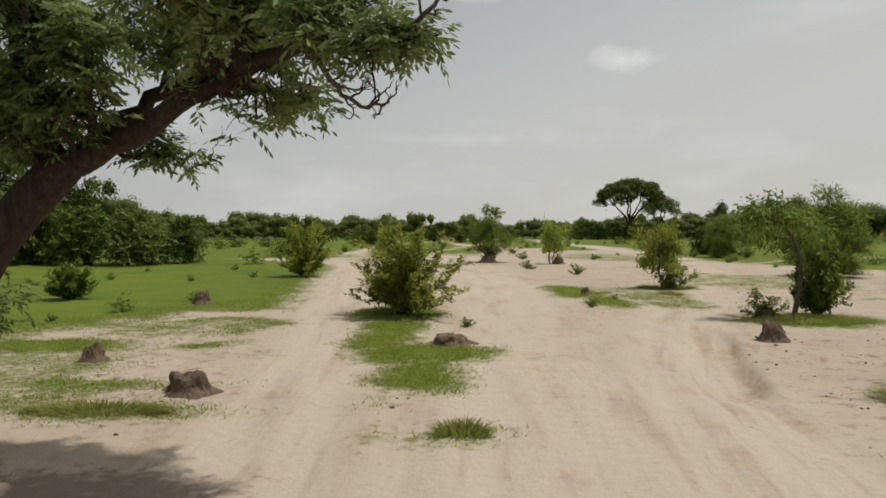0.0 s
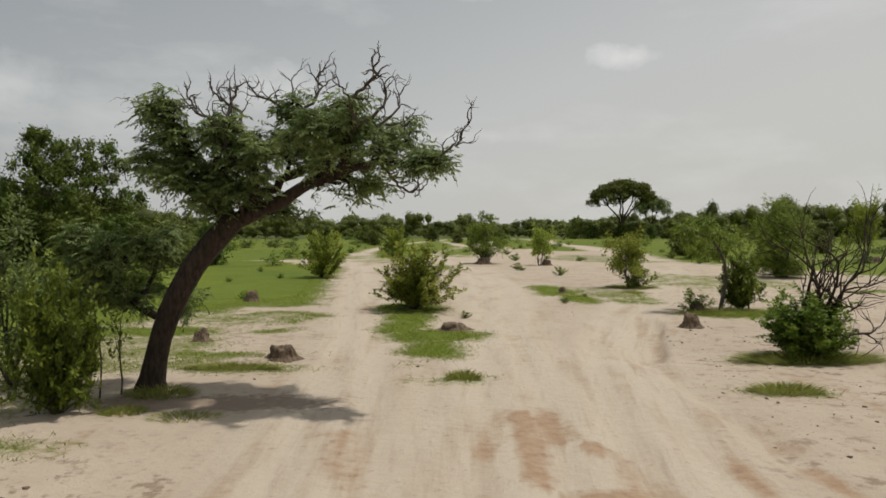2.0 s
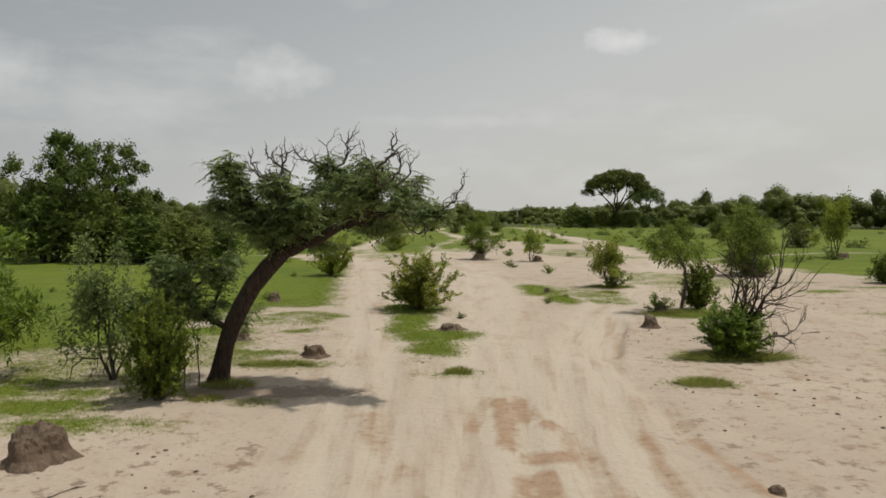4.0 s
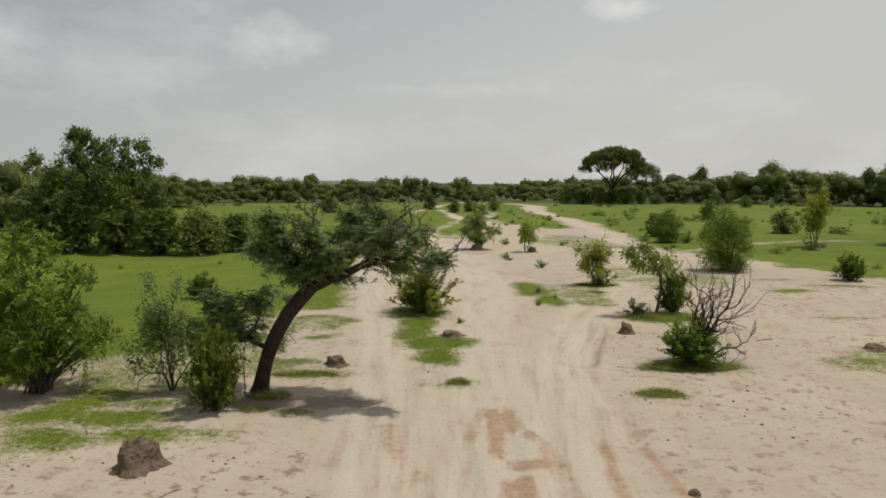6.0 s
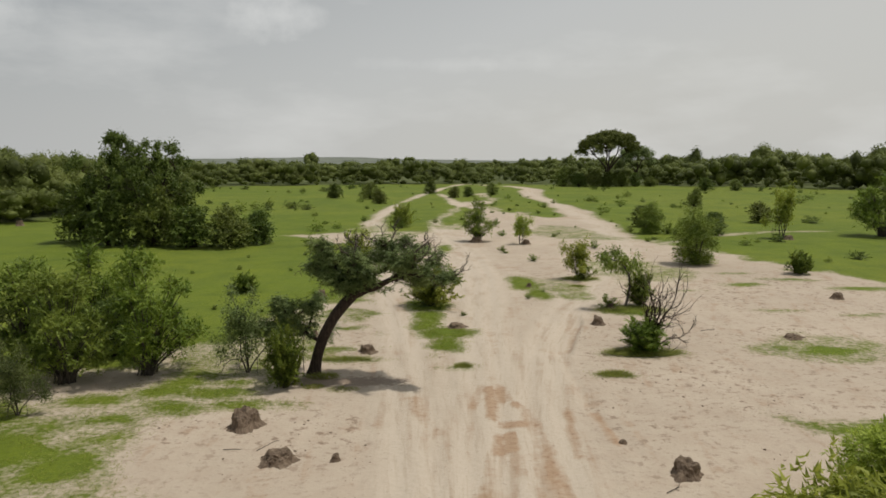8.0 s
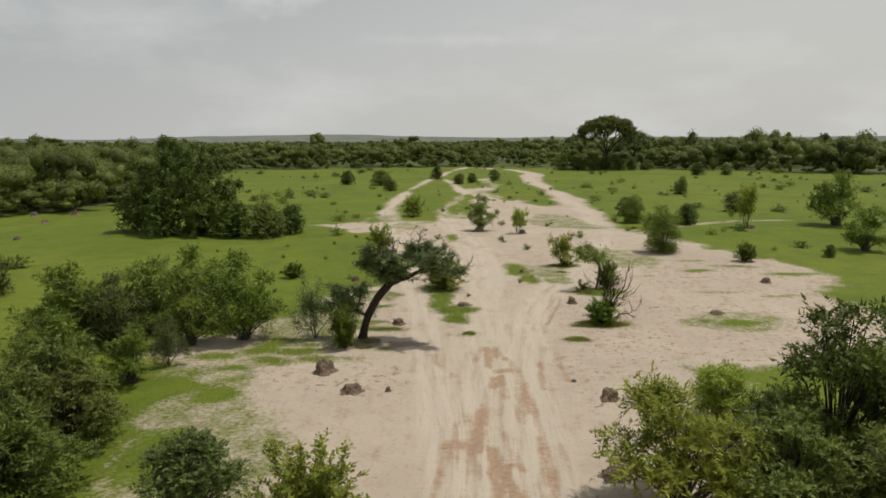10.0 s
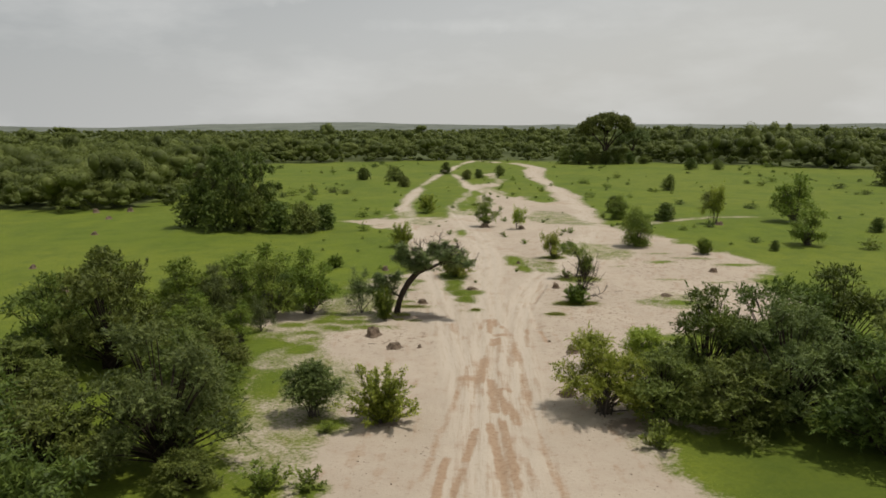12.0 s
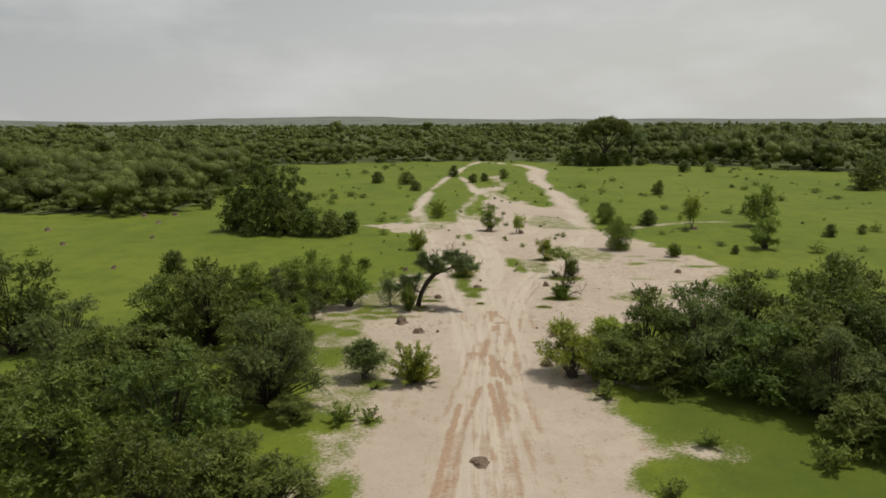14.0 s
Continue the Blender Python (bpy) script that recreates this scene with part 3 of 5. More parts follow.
def far_ridge():
    """Low hills on the skyline."""
    turn = np.linspace(-0.95, 0.95, 240)
    ring = []
    for back, lift in ((0, 0.0), (180, 0.55), (420, 1.0), (800, 0.6)):
        reach = 2600 + back
        x, y = reach * np.sin(turn), reach * np.cos(turn)
        crest = 24 + 9 * lattice_noise(x, y, 700.0, 171) + 4 * lattice_noise(x, y, 160.0, 173) + 12 * np.exp(-(((turn + 0.10) / 0.2) ** 2))
        ring.append(np.stack([x, y, lift * crest - (4 if back == 0 else 0)], 1))
    n = len(turn)
    i, j = np.meshgrid(np.arange(n - 1), np.arange(3))
    first = (j * n + i).ravel()
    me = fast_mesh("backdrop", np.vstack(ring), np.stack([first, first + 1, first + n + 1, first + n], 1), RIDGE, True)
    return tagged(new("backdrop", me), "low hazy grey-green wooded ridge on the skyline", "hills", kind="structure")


far_ridge()


# ---- plants ----
def leaf_quads(centres, along, normal, length, width, fold=0.25):
    """One folded, pointed leaf at each centre."""
    n = len(centres)
    along = along / np.linalg.norm(along, axis=1, keepdims=True)
    side = np.cross(along, normal)
    side /= np.linalg.norm(side, axis=1, keepdims=True) + 1e-9
    up = np.cross(side, along)
    length, width = np.broadcast_to(length, n)[:, None], np.broadcast_to(width, n)[:, None]
    base, tip = centres - along * length * 0.5, centres + along * length * 0.5
    mid = centres + along * length * 0.06 - up * width * fold
    verts = np.stack([base, mid + side * width * 0.5, tip + up * -length * 0.05, mid - side * width * 0.5], 1).reshape(-1, 3)
    return verts, np.arange(n * 4).reshape(-1, 4)


def leaf_blades(centres, along, normal, length, width):
    """One three-cornered leaf at each centre, for dense or distant crowns."""
    n = len(centres)
    along = along / np.linalg.norm(along, axis=1, keepdims=True)
    side = np.cross(along, normal)
    side /= np.linalg.norm(side, axis=1, keepdims=True) + 1e-9
    length, width = np.broadcast_to(length, n)[:, None], np.broadcast_to(width, n)[:, None]
    base = centres - along * length * 0.45
    verts = np.stack([base + side * width * 0.5, base - side * width * 0.5, centres + along * length * 0.6], 1).reshape(-1, 3)
    return verts, np.arange(n * 3).reshape(-1, 3)


def tubes(branches, sides=6):
    """Tapered limbs along polylines: branches are (points, radii)."""
    verts, faces, count = [], [], 0
    for pts, radii in branches:
        pts, radii = np.asarray(pts, float), np.asarray(radii, float)
        k = sides if radii[0] > 0.03 else max(3, sides - 3)
        direction = np.gradient(pts, axis=0)
        direction /= np.linalg.norm(direction, axis=1, keepdims=True) + 1e-9
        helper = np.zeros(3)
        helper[int(np.argmin(np.abs(pts[-1] - pts[0])))] = 1.0
        a = np.cross(direction, helper)
        a /= np.linalg.norm(a, axis=1, keepdims=True) + 1e-9
        b = np.cross(direction, a)
        turn = np.arange(k) * 2 * np.pi / k
        ring = pts[:, None] + radii[:, None, None] * (np.cos(turn)[None, :, None] * a[:, None] + np.sin(turn)[None, :, None] * b[:, None])
        verts.append(ring.reshape(-1, 3))
        for s in range(len(pts) - 1):
            for q in range(k):
                w = (q + 1) % k
                faces.append((count + s * k + q, count + s * k + w, count + s * k + k + w, count + s * k + k + q))
        count += len(pts) * k
    return np.vstack(verts), np.array(faces)


def unit(v):
    return v / (np.linalg.norm(v) + 1e-9)


def grow(rng, start, heading, length, radius, level, out, tips, wander=0.28, lift=0.10, spread=0.8, kids=5):
    """A limb with its side limbs; the last ones give the places of leaves."""
    steps = 5 if level else 4
    p, d, pts = np.array(start, float), unit(np.array(heading, float)), [np.array(start, float)]
    for _ in range(steps):
        d = unit(d + rng.normal(0, wander, 3) + (0, 0, lift))
        p = p + d * length / steps
        pts.append(p)
    pts = np.array(pts)
    out.append((pts, np.linspace(radius, radius * (0.45 if level else 0.3), steps + 1)))
    if level == 0:
        for s in np.linspace(0.25, 1.0, 4):
            q = s * steps
            k = min(int(q), steps - 1)
            tips.append((pts[k] + (pts[k + 1] - pts[k]) * (q - k), d))
        return
    for c in range(kids):
        s = rng.uniform(0.3, 1.0) if c else 1.0
        q = s * steps
        k = min(int(q), steps - 1)
        at = pts[k] + (pts[k + 1] - pts[k]) * (q - k)
        way = unit(unit(pts[k + 1] - pts[k]) + rng.normal(0, spread, 3))
        grow(rng, at, way, length * rng.uniform(0.45, 0.7), radius * 0.5, level - 1, out, tips, wander, lift, spread, kids)


def foliage(rng, tips, per_tip, scatter, length, width, droop=0.2):
    """Leaves round the twig ends; they spread out from the twig and hang a little."""
    spots = np.array([t[0] for t in tips])
    ways = np.array([t[1] for t in tips])
    pick = np.repeat(np.arange(len(spots)), per_tip)
    n = len(pick)
    off = rng.normal(0, scatter, (n, 3))
    centres = spots[pick] + off
    along = ways[pick] * 0.5 + off / scatter * 0.6 + rng.normal(0, 0.4, (n, 3)) - (0, 0, droop)
    normal = rng.normal(0, 0.8, (n, 3)) + (0, 0, 0.7)
    size = rng.uniform(0.7, 1.3, n)
    return leaf_quads(centres, along, normal, length * size, width * size)


def part(name, me, parent, label=""):
    ob = new(name, me)
    ob.parent = parent
    return tagged(ob, label)


def shrub_meshes(key, seed, high, wide, stems, level, kids, per_tip, leaf, leaf_width, mat, bark, lean_out=0.8, droop=0.2, scatter=0.1, bare_foot=0.0, lift=0.10, spread=0.8, stem_radius=0.03):
    """Stems and crown of a bush or small tree, fitted to its height and spread."""
    rng = np.random.RandomState(seed)
    out, tips = [], []
    for s in range(stems):
        turn = 2 * np.pi * (s + rng.uniform(-0.35, 0.35)) / stems
        tilt = rng.uniform(0.15, 1.0) * lean_out
        heading = np.array([np.cos(turn) * tilt, np.sin(turn) * tilt, 1.0])
        foot = np.array([np.cos(turn), np.sin(turn), 0]) * rng.uniform(0.02, 0.06) * wide
        grow(rng, foot, heading, high * rng.uniform(0.55, 0.75), stem_radius, level, out, tips, lift=lift, spread=spread, kids=kids)
    spots = np.array([t[0] for t in tips])
    low, top = 0.0, np.percentile(spots[:, 2], 99)
    reach = np.percentile(np.hypot(spots[:, 0], spots[:, 1]), 95)
    fit = np.array([wide * 0.46 / reach, wide * 0.46 / reach, high * 0.96 / top])
    out = [(p * fit, r) for p, r in out]
    tips = [(np.maximum(t * fit, (-99, -99, 0.06 * high)), unit(d * fit)) for t, d in tips if t[2] * fit[2] > bare_foot * high]
    verts, faces = tubes(out, 6)
    stems_mesh = fast_mesh(key + "_stems", verts, faces, bark, True)
    verts, faces = foliage(rng, tips, per_tip, scatter, leaf, leaf_width, droop)
    verts[:, 2] = np.maximum(verts[:, 2], 0.02)
    return stems_mesh, fast_mesh(key + "_crown", verts, faces, mat)


def shrub(name, meshes, label, category="bush", group=""):
    """A plant standing at the origin: an empty with its stems and crown."""
    thing = tagged(new(name), label, category, group)
    part("branchwork" if category != "tree" else "trunk", meshes[0], thing)
    part("crown", meshes[1], thing)
    return thing


def planted(x, y, turn=0.0, size=1.0, tall=1.0):
    return pose(x, y, float(land(x, y)) - 0.02, 0, 0, turn) @ Matrix.Diagonal((size, size, size * tall, 1))


def plant(thing, x, y, turn=0.0, size=1.0, tall=1.0):
    thing.matrix_basis = planted(x, y, turn, size, tall)
    return thing


def again(thing, x, y, turn=0.0, size=1.0, tall=1.0, label=""):
    made = copy_thing(thing, pose(0, 0, 0))
    made.matrix_basis = planted(x, y, turn, size, tall)
    return tagged(made, label)


def lobe_places(rng, lobes, high, wide, foot, girth, loose):
    """Middles and radii of a crown's leafy lobes: heaped into a dome, or loose clumps with gaps between."""
    places = []
    if not loose:
        for k in range(lobes):
            turn = k * 2.39996 + rng.uniform(-0.4, 0.4)
            level = (k + 0.5) / lobes
            radius = wide * rng.uniform(0.12, 0.21) * girth
            reach = max(0.0, wide * 0.5 * math.sin(math.pi * (0.17 + 0.75 * level)) ** 0.8 * rng.uniform(0.74, 1.12) - radius * 0.8)
            mid = np.array((math.cos(turn) * reach, math.sin(turn) * reach, high * (foot + (0.97 - foot) * level) - radius * 0.5 + rng.normal(0, 0.05) * high))
            mid[2] = max(mid[2], radius * 0.7)
            places.append((mid, radius))
        return places
    heads = []
    for _ in range(4000):
        if len(heads) == max(5, lobes // 5):
            break
        d = rng.normal(0, 1, 3) * (1, 1, 0.8)
        d *= rng.uniform(0.35, 1.0) / np.linalg.norm(d)
        size = wide * rng.uniform(0.13, 0.22) * girth
        mid = np.array((d[0] * 0.40 * wide, d[1] * 0.40 * wide, high * (0.53 + 0.39 * d[2] - 0.20 * (d[0] ** 2 + d[1] ** 2)) - size * 0.3))
        mid[2] = max(mid[2], max(foot * high, size * 0.5))
        if all(np.linalg.norm(mid - m) > 0.78 * (size + r) for m, r in heads):
            heads.append((mid, size))
    for k in range(lobes):
        mid, size = heads[k % len(heads)]
        d = rng.normal(0, 1, 3)
        d[2] = abs(d[2]) if rng.uniform() < 0.78 else d[2]
        d /= np.linalg.norm(d)
        spot = mid + d * size * (0.75, 0.75, 0.6) * rng.uniform(0.7, 1.15)
        spot[2] = max(spot[2], 0.05 * high)
        places.append((spot, size * rng.uniform(0.30, 0.52)))
    return places


def lobed_meshes(key, seed, high, wide, lobes, leaf, count, mat, bark, foot=0.12, slim=0.5, ragged=0.2, twigs=3, girth=1.0, loose=False):
    """Branchwork and crown of a dense bush: leafy lobes heaped into a dome, each on its own limb."""
    rng = np.random.RandomState(seed)
    wood, centres, outward, along_all = [], [], [], []
    for mid, radius in lobe_places(rng, lobes, high, wide, foot, girth, loose):
        s = np.linspace(0, 1, 5)[:, None]
        base = np.array((rng.normal(0, 0.04), rng.normal(0, 0.04), 0)) * wide
        bend = np.array((mid[0] * 0.35, mid[1] * 0.35, mid[2] * 0.6))
        wood.append(((1 - s) ** 2 * base + 2 * s * (1 - s) * bend + s**2 * mid, np.linspace(0.008 if loose else 0.014, 0.003 if loose else 0.005, 5) * wide))
        for _ in range(twigs):
            grow(rng, mid, rng.normal(0, 1, 3) + (0, 0, 0.5), radius * 1.2, 0.004 * wide, 1, wood, [], kids=2)
        n = max(3, int(count * (radius / (0.17 * wide)) ** 2) // 8)
        d = rng.normal(0, 1, (n, 3))
        d /= np.linalg.norm(d, axis=1, keepdims=True)
        d[:, 2] = np.where((d[:, 2] < -0.2) & (rng.uniform(0, 1, n) < (0.75 if loose else 0.6)), -d[:, 2], d[:, 2])
        root = mid + d * (0.45 + 0.5 * rng.uniform(0, 1, (n, 1)) ** 0.6) * radius * (1, 1, 0.72 if loose else 0.85) + rng.normal(0, ragged * radius, (n, 3))
        way = d * 0.7 + rng.normal(0, 0.45, (n, 3)) + (0, 0, 0.18)
        way /= np.linalg.norm(way, axis=1, keepdims=True)
        aside = np.cross(way, rng.normal(0, 0.5, (n, 3)) + (0, 0, 1))
        aside /= np.linalg.norm(aside, axis=1, keepdims=True) + 1e-9
        for q in range(8):
            step = leaf * (0.42 * q)
            flank = aside * ((q % 2) * 2 - 1) * (0.9 if q < 7 else 0.1)
            centres.append(root + way * step - np.array((0, 0, 0.9)) * step**2 / (8 * leaf) + flank * leaf * 0.45)
            along_all.append(way * 0.75 + flank * 0.8 - np.array((0, 0, 0.15)))
            outward.append(d)
    verts, faces = tubes(wood, 6)
    verts[:, 2] = np.maximum(verts[:, 2], -0.05)
    frame_mesh = fast_mesh(key + "_branchwork", verts, faces, bark, True)
    centres, outward = np.vstack(centres), np.vstack(outward)
    n = len(centres)
    centres[:, 2] = np.maximum(centres[:, 2], 0.04 * high)
    size = rng.uniform(0.65, 1.35, n)
    along = np.vstack(along_all) + rng.normal(0, 0.22, (n, 3))
    normal = outward * 0.5 + (0, 0, 0.6) + rng.normal(0, 0.3, (n, 3))
    verts, faces = leaf_blades(centres, along, normal, leaf * size, leaf * slim * size)
    verts[:, 2] = np.maximum(verts[:, 2], 0.01)
    return frame_mesh, fast_mesh(key + "_crown", verts, faces, mat)


def whip_meshes(key, seed, high, wide, whips, leaf, leaf_width, mat, bark, shoots=4, dense=1.0, bare=0.18, thick=0.016):
    """A bush of many arching whips from one root, leafy along their upper parts, with a loose ragged rim."""
    rng = np.random.RandomState(seed)
    wood, spots, ways = [], [], []

    def leafy(line, start, gap):
        """Leaves in turn along a shoot."""
        step = np.linalg.norm(np.diff(line, axis=0), axis=1)
        run = np.concatenate([[0], np.cumsum(step)])
        at = np.arange(start * run[-1], run[-1], gap)
        if len(at):
            spots.append(np.stack([np.interp(at, run, line[:, c]) for c in range(3)], 1))
            ways.append(np.repeat(unit(line[-1] - line[-2])[None], len(at), 0))

    s = np.linspace(0, 1, 8)[:, None]
    for k in range(whips):
        turn = k * 2.39996 + rng.uniform(-0.5, 0.5)
        out = wide * 0.5 * math.sqrt((k + 0.5) / whips) * rng.uniform(0.75, 1.1)
        top = high * (1 - 0.55 * (2 * out / wide) ** 2.2) * (rng.uniform(0.75, 1.06) if k % 3 else rng.uniform(0.3, 0.7))
        end = np.array((math.cos(turn) * out, math.sin(turn) * out, max(top, 0.16 * high)))
        base = np.array((math.cos(turn), math.sin(turn), 0)) * rng.uniform(0.01, 0.05) * wide
        bend = np.array((end[0] * 0.55, end[1] * 0.55, end[2] * 0.62))
        line = (1 - s) ** 2 * base + 2 * s * (1 - s) * bend + s**2 * end
        line[2:] += rng.normal(0, 0.02 * high, (6, 3))
        wood.append((line, np.linspace(thick, thick * 0.3, 8)))
        leafy(line, max(bare, 0.3 * rng.uniform()), leaf * 0.30 / dense)
        for _ in range(shoots):
            q = rng.randint(2, 8)
            way = unit(unit(line[q] - line[q - 1]) * 0.7 + rng.normal(0, 0.6, 3) + (0, 0, 0.2))
            length = rng.uniform(0.10, 0.24) * high
            twig = line[q] + way * length * np.linspace(0, 1, 4)[:, None] + rng.normal(0, 0.012, (4, 3)) * high
            twig[0] = line[q]
            wood.append((twig, np.linspace(thick * 0.4, thick * 0.15, 4)))
            leafy(twig, 0.1, leaf * 0.26 / dense)
    verts, faces = tubes(wood, 6)
    verts[:, 2] = np.maximum(verts[:, 2], -0.03)
    stems_mesh = fast_mesh(key + "_stems", verts, faces, bark, True)
    spots, ways = np.repeat(np.vstack(spots), 2, 0), np.repeat(np.vstack(ways), 2, 0)
    n = len(spots)
    aside = rng.normal(0, 1, (n, 3)) * (1, 1, 0.45)
    aside /= np.linalg.norm(aside, axis=1, keepdims=True)
    along = ways * 0.45 + aside * 0.9 + (0, 0, 0.12)
    size = rng.uniform(0.65, 1.25, n)
    centres = spots + aside * (leaf * 0.55 * size)[:, None]
    verts, faces = leaf_quads(centres, along, rng.normal(0, 0.4, (n, 3)) + (0, 0, 1), leaf * size, leaf_width * size)
    verts[:, 2] = np.maximum(verts[:, 2], 0.015)
    return stems_mesh, fast_mesh(key + "_crown", verts, faces, mat)


# ---- the leaning tree by the track ----
def leaning_tree(x, y):
    rng = np.random.RandomState(7)
    thing = tagged(new("leaning_tree"), "dark-barked leaning tree with drooping leaves and dead twigs on top", "tree")
    thing.location = (x, y, float(land(x, y)) - 0.05)
    # Main limbs in the tree's own metres: across, away, up; then the girth at the start and where leaves begin.
    trunk = [(0.04, 0, 0), (0.07, 0, 0.22), (0.15, -0.02, 0.6), (0.25, -0.05, 0.98), (0.43, -0.08, 1.48), (0.64, -0.1, 1.9), (0.92, -0.1, 2.38), (1.28, -0.1, 2.82), (1.66, -0.08, 3.22)]
    girths = [0.33, 0.25, 0.215, 0.205, 0.215, 0.215, 0.22, 0.225, 0.21]
    right_limbs = [
        ([(1.62, -0.08, 3.18), (2.2, -0.15, 3.40), (2.8, -0.35, 3.65), (3.35, -0.55, 3.90), (3.78, -0.72, 4.08)], 0.165, 0.55),
        ([(3.72, -0.7, 4.05), (3.87, -1.1, 4.35), (3.91, -1.4, 4.6), (4.12, -1.7, 4.78)], 0.12, 0.25),
        ([(3.74, -0.72, 4.06), (4.25, -1.2, 4.14), (4.75, -1.5, 4.18), (5.13, -1.6, 4.08), (5.36, -1.65, 3.98)], 0.085, 0.35),
        ([(3.6, -0.65, 4.0), (3.98, -0.5, 3.93), (4.25, -0.4, 3.82)], 0.05, 0.4),
        ([(4.3, -1.2, 4.14), (4.6, -0.9, 4.45), (4.85, -0.8, 4.55)], 0.045, 0.2),
        ([(3.26, -0.5, 3.88), (3.63, -0.2, 4.5), (4.02, 0.1, 4.78), (4.3, 0.2, 4.88)], 0.07, 0.35),
        ([(3.87, -1.1, 4.35), (3.5, -1.3, 4.55), (3.25, -1.4, 4.62)], 0.05, 0.2),
        ([(3.5, -0.6, 3.95), (3.6, -1.0, 4.05), (3.55, -1.3, 3.95)], 0.04, 0.4),
    ]
    top_limbs = [
        ([(1.75, 0.0, 3.28), (2.19, 0.15, 3.75), (2.61, 0.2, 4.02), (3.16, 0.1, 4.28), (3.24, 0.0, 4.64), (3.06, -0.2, 4.97), (2.82, -0.3, 5.12)], 0.105, 0.4),
        ([(2.61, 0.2, 4.02), (2.55, 0.4, 4.45), (2.6, 0.45, 4.75)], 0.05, 0.35),
        ([(3.24, 0.0, 4.64), (3.5, 0.1, 4.95), (3.7, 0.15, 5.1)], 0.045, 0.3),
        ([(1.62, -0.05, 3.25), (1.55, -0.4, 3.72), (1.55, -0.7, 4.1), (1.71, -0.9, 4.42), (1.81, -1.0, 4.61)], 0.10, 0.2),
        ([(1.9, -0.12, 3.3), (2.2, -0.5, 3.6), (2.3, -0.9, 3.95), (2.28, -1.1, 4.25)], 0.06, 0.15),
        ([(1.55, -0.7, 4.1), (2.05, -0.5, 4.35), (2.4, -0.4, 4.45)], 0.045, 0.3),
        ([(1.9, 0.05, 3.4), (2.24, 0.4, 3.32), (2.52, 0.6, 3.36)], 0.035, 0.5),
    ]
    left_limbs = [
        ([(1.5, -0.1, 3.1), (1.35, -0.5, 3.45), (1.2, -0.75, 3.6)], 0.045, 0.2),
        ([(1.75, -0.1, 3.2), (1.9, -0.55, 3.5), (1.75, -0.85, 3.7)], 0.045, 0.2),
        ([(1.58, -0.05, 3.20), (1.23, -0.2, 3.68), (1.15, -0.4, 3.97), (0.98, -0.5, 4.37), (0.77, -0.6, 4.76), (0.71, -0.7, 5.08)], 0.115, 0.25),
        ([(1.11, -0.35, 3.98), (0.68, -0.1, 4.08), (0.28, 0.0, 4.16), (0.03, 0.1, 4.23)], 0.05, 0.2),
        ([(0.98, -0.5, 4.37), (0.6, -0.4, 4.5), (0.35, -0.3, 4.6)], 0.04, 0.2),
        ([(0.77, -0.6, 4.76), (0.5, -0.6, 4.95), (0.4, -0.6, 5.1)], 0.035, 0.4),
        ([(1.2, -0.3, 3.8), (0.9, -0.6, 3.75), (0.65, -0.7, 3.85)], 0.04, 0.3),
        ([(0.98, -0.5, 4.37), (1.35, -0.5, 4.65), (1.5, -0.5, 4.7)], 0.035, 0.3),
    ]
    low_limbs = [
        ([(0.36, -0.05, 1.42), (-0.11, 0.1, 1.51), (-0.49, 0.25, 1.68), (-0.86, 0.35, 1.92), (-1.41, 0.5, 2.29)], 0.085, 0.3),
        ([(-0.45, 0.25, 1.66), (-0.65, 0.05, 2.2), (-0.7, -0.05, 2.8)], 0.05, 0.25),
        ([(-0.9, 0.35, 1.95), (-1.35, 0.2, 2.0), (-1.75, 0.1, 1.85), (-1.95, 0.0, 1.7)], 0.045, 0.25),
        ([(-0.55, 0.3, 1.7), (-0.85, -0.1, 1.85), (-1.15, -0.3, 1.8)], 0.04, 0.3),
        ([(-0.65, 0.05, 2.2), (-1.1, 0.0, 2.6), (-1.5, 0.1, 2.8)], 0.04, 0.25),
        ([(-0.3, 0.2, 1.58), (-0.15, 0.5, 2.0), (0.0, 0.7, 2.5), (0.1, 0.7, 2.8)], 0.05, 0.35),
        ([(-0.65, 0.05, 2.2), (-0.3, 0.2, 2.6), (0.0, 0.2, 2.75)], 0.035, 0.3),
        ([(0.36, -0.05, 1.45), (0.52, 0.2, 1.46), (0.6, 0.3, 1.38)], 0.018, 0.8),
    ]
    limbs = right_limbs + top_limbs + left_limbs + low_limbs
    wood, tips = [], []
    line = np.array(trunk)
    wood.append((line, np.array(girths)))
    for pts, radius, leafy in limbs:
        pts = np.array(pts, float)
        hanging = pts[-1][2] < pts[0][2] - 0.15
        fine = np.vstack([np.linspace(pts[k], pts[k + 1], 4)[:-1] for k in range(len(pts) - 1)] + [pts[-1:]])
        fine[1:-1] += rng.normal(0, 0.03, (len(fine) - 2, 3))
        wood.append((fine, np.linspace(radius, radius * 0.4, len(fine))))
        for k in range(max(1, int(len(fine) * leafy)), len(fine)):
            for _ in range(2):
                way = unit(unit(fine[k] - fine[k - 1]) + rng.normal(0, 0.85, 3))
                ends = []
                grow(rng, fine[k], way + (0, 0, 0.45), rng.uniform(0.20, 0.42), radius * 0.25, 1, wood, ends, wander=0.3, lift=0.04, spread=0.75, kids=4)
                tips += [e for e in ends if e[0][2] > fine[k][2] - 0.06 or hanging or rng.uniform() < 0.25]
    verts, faces = tubes(wood, 9)
    part("trunk", fast_mesh("leaning_trunk", verts, faces, BARK_DARK, True), thing)
    # Pinnate leaves: drooping sprays of narrow leaflets at the twig ends.
    spots = np.array([t[0] for t in tips])
    spots = spots[rng.uniform(0, 1, len(spots)) < 0.62]
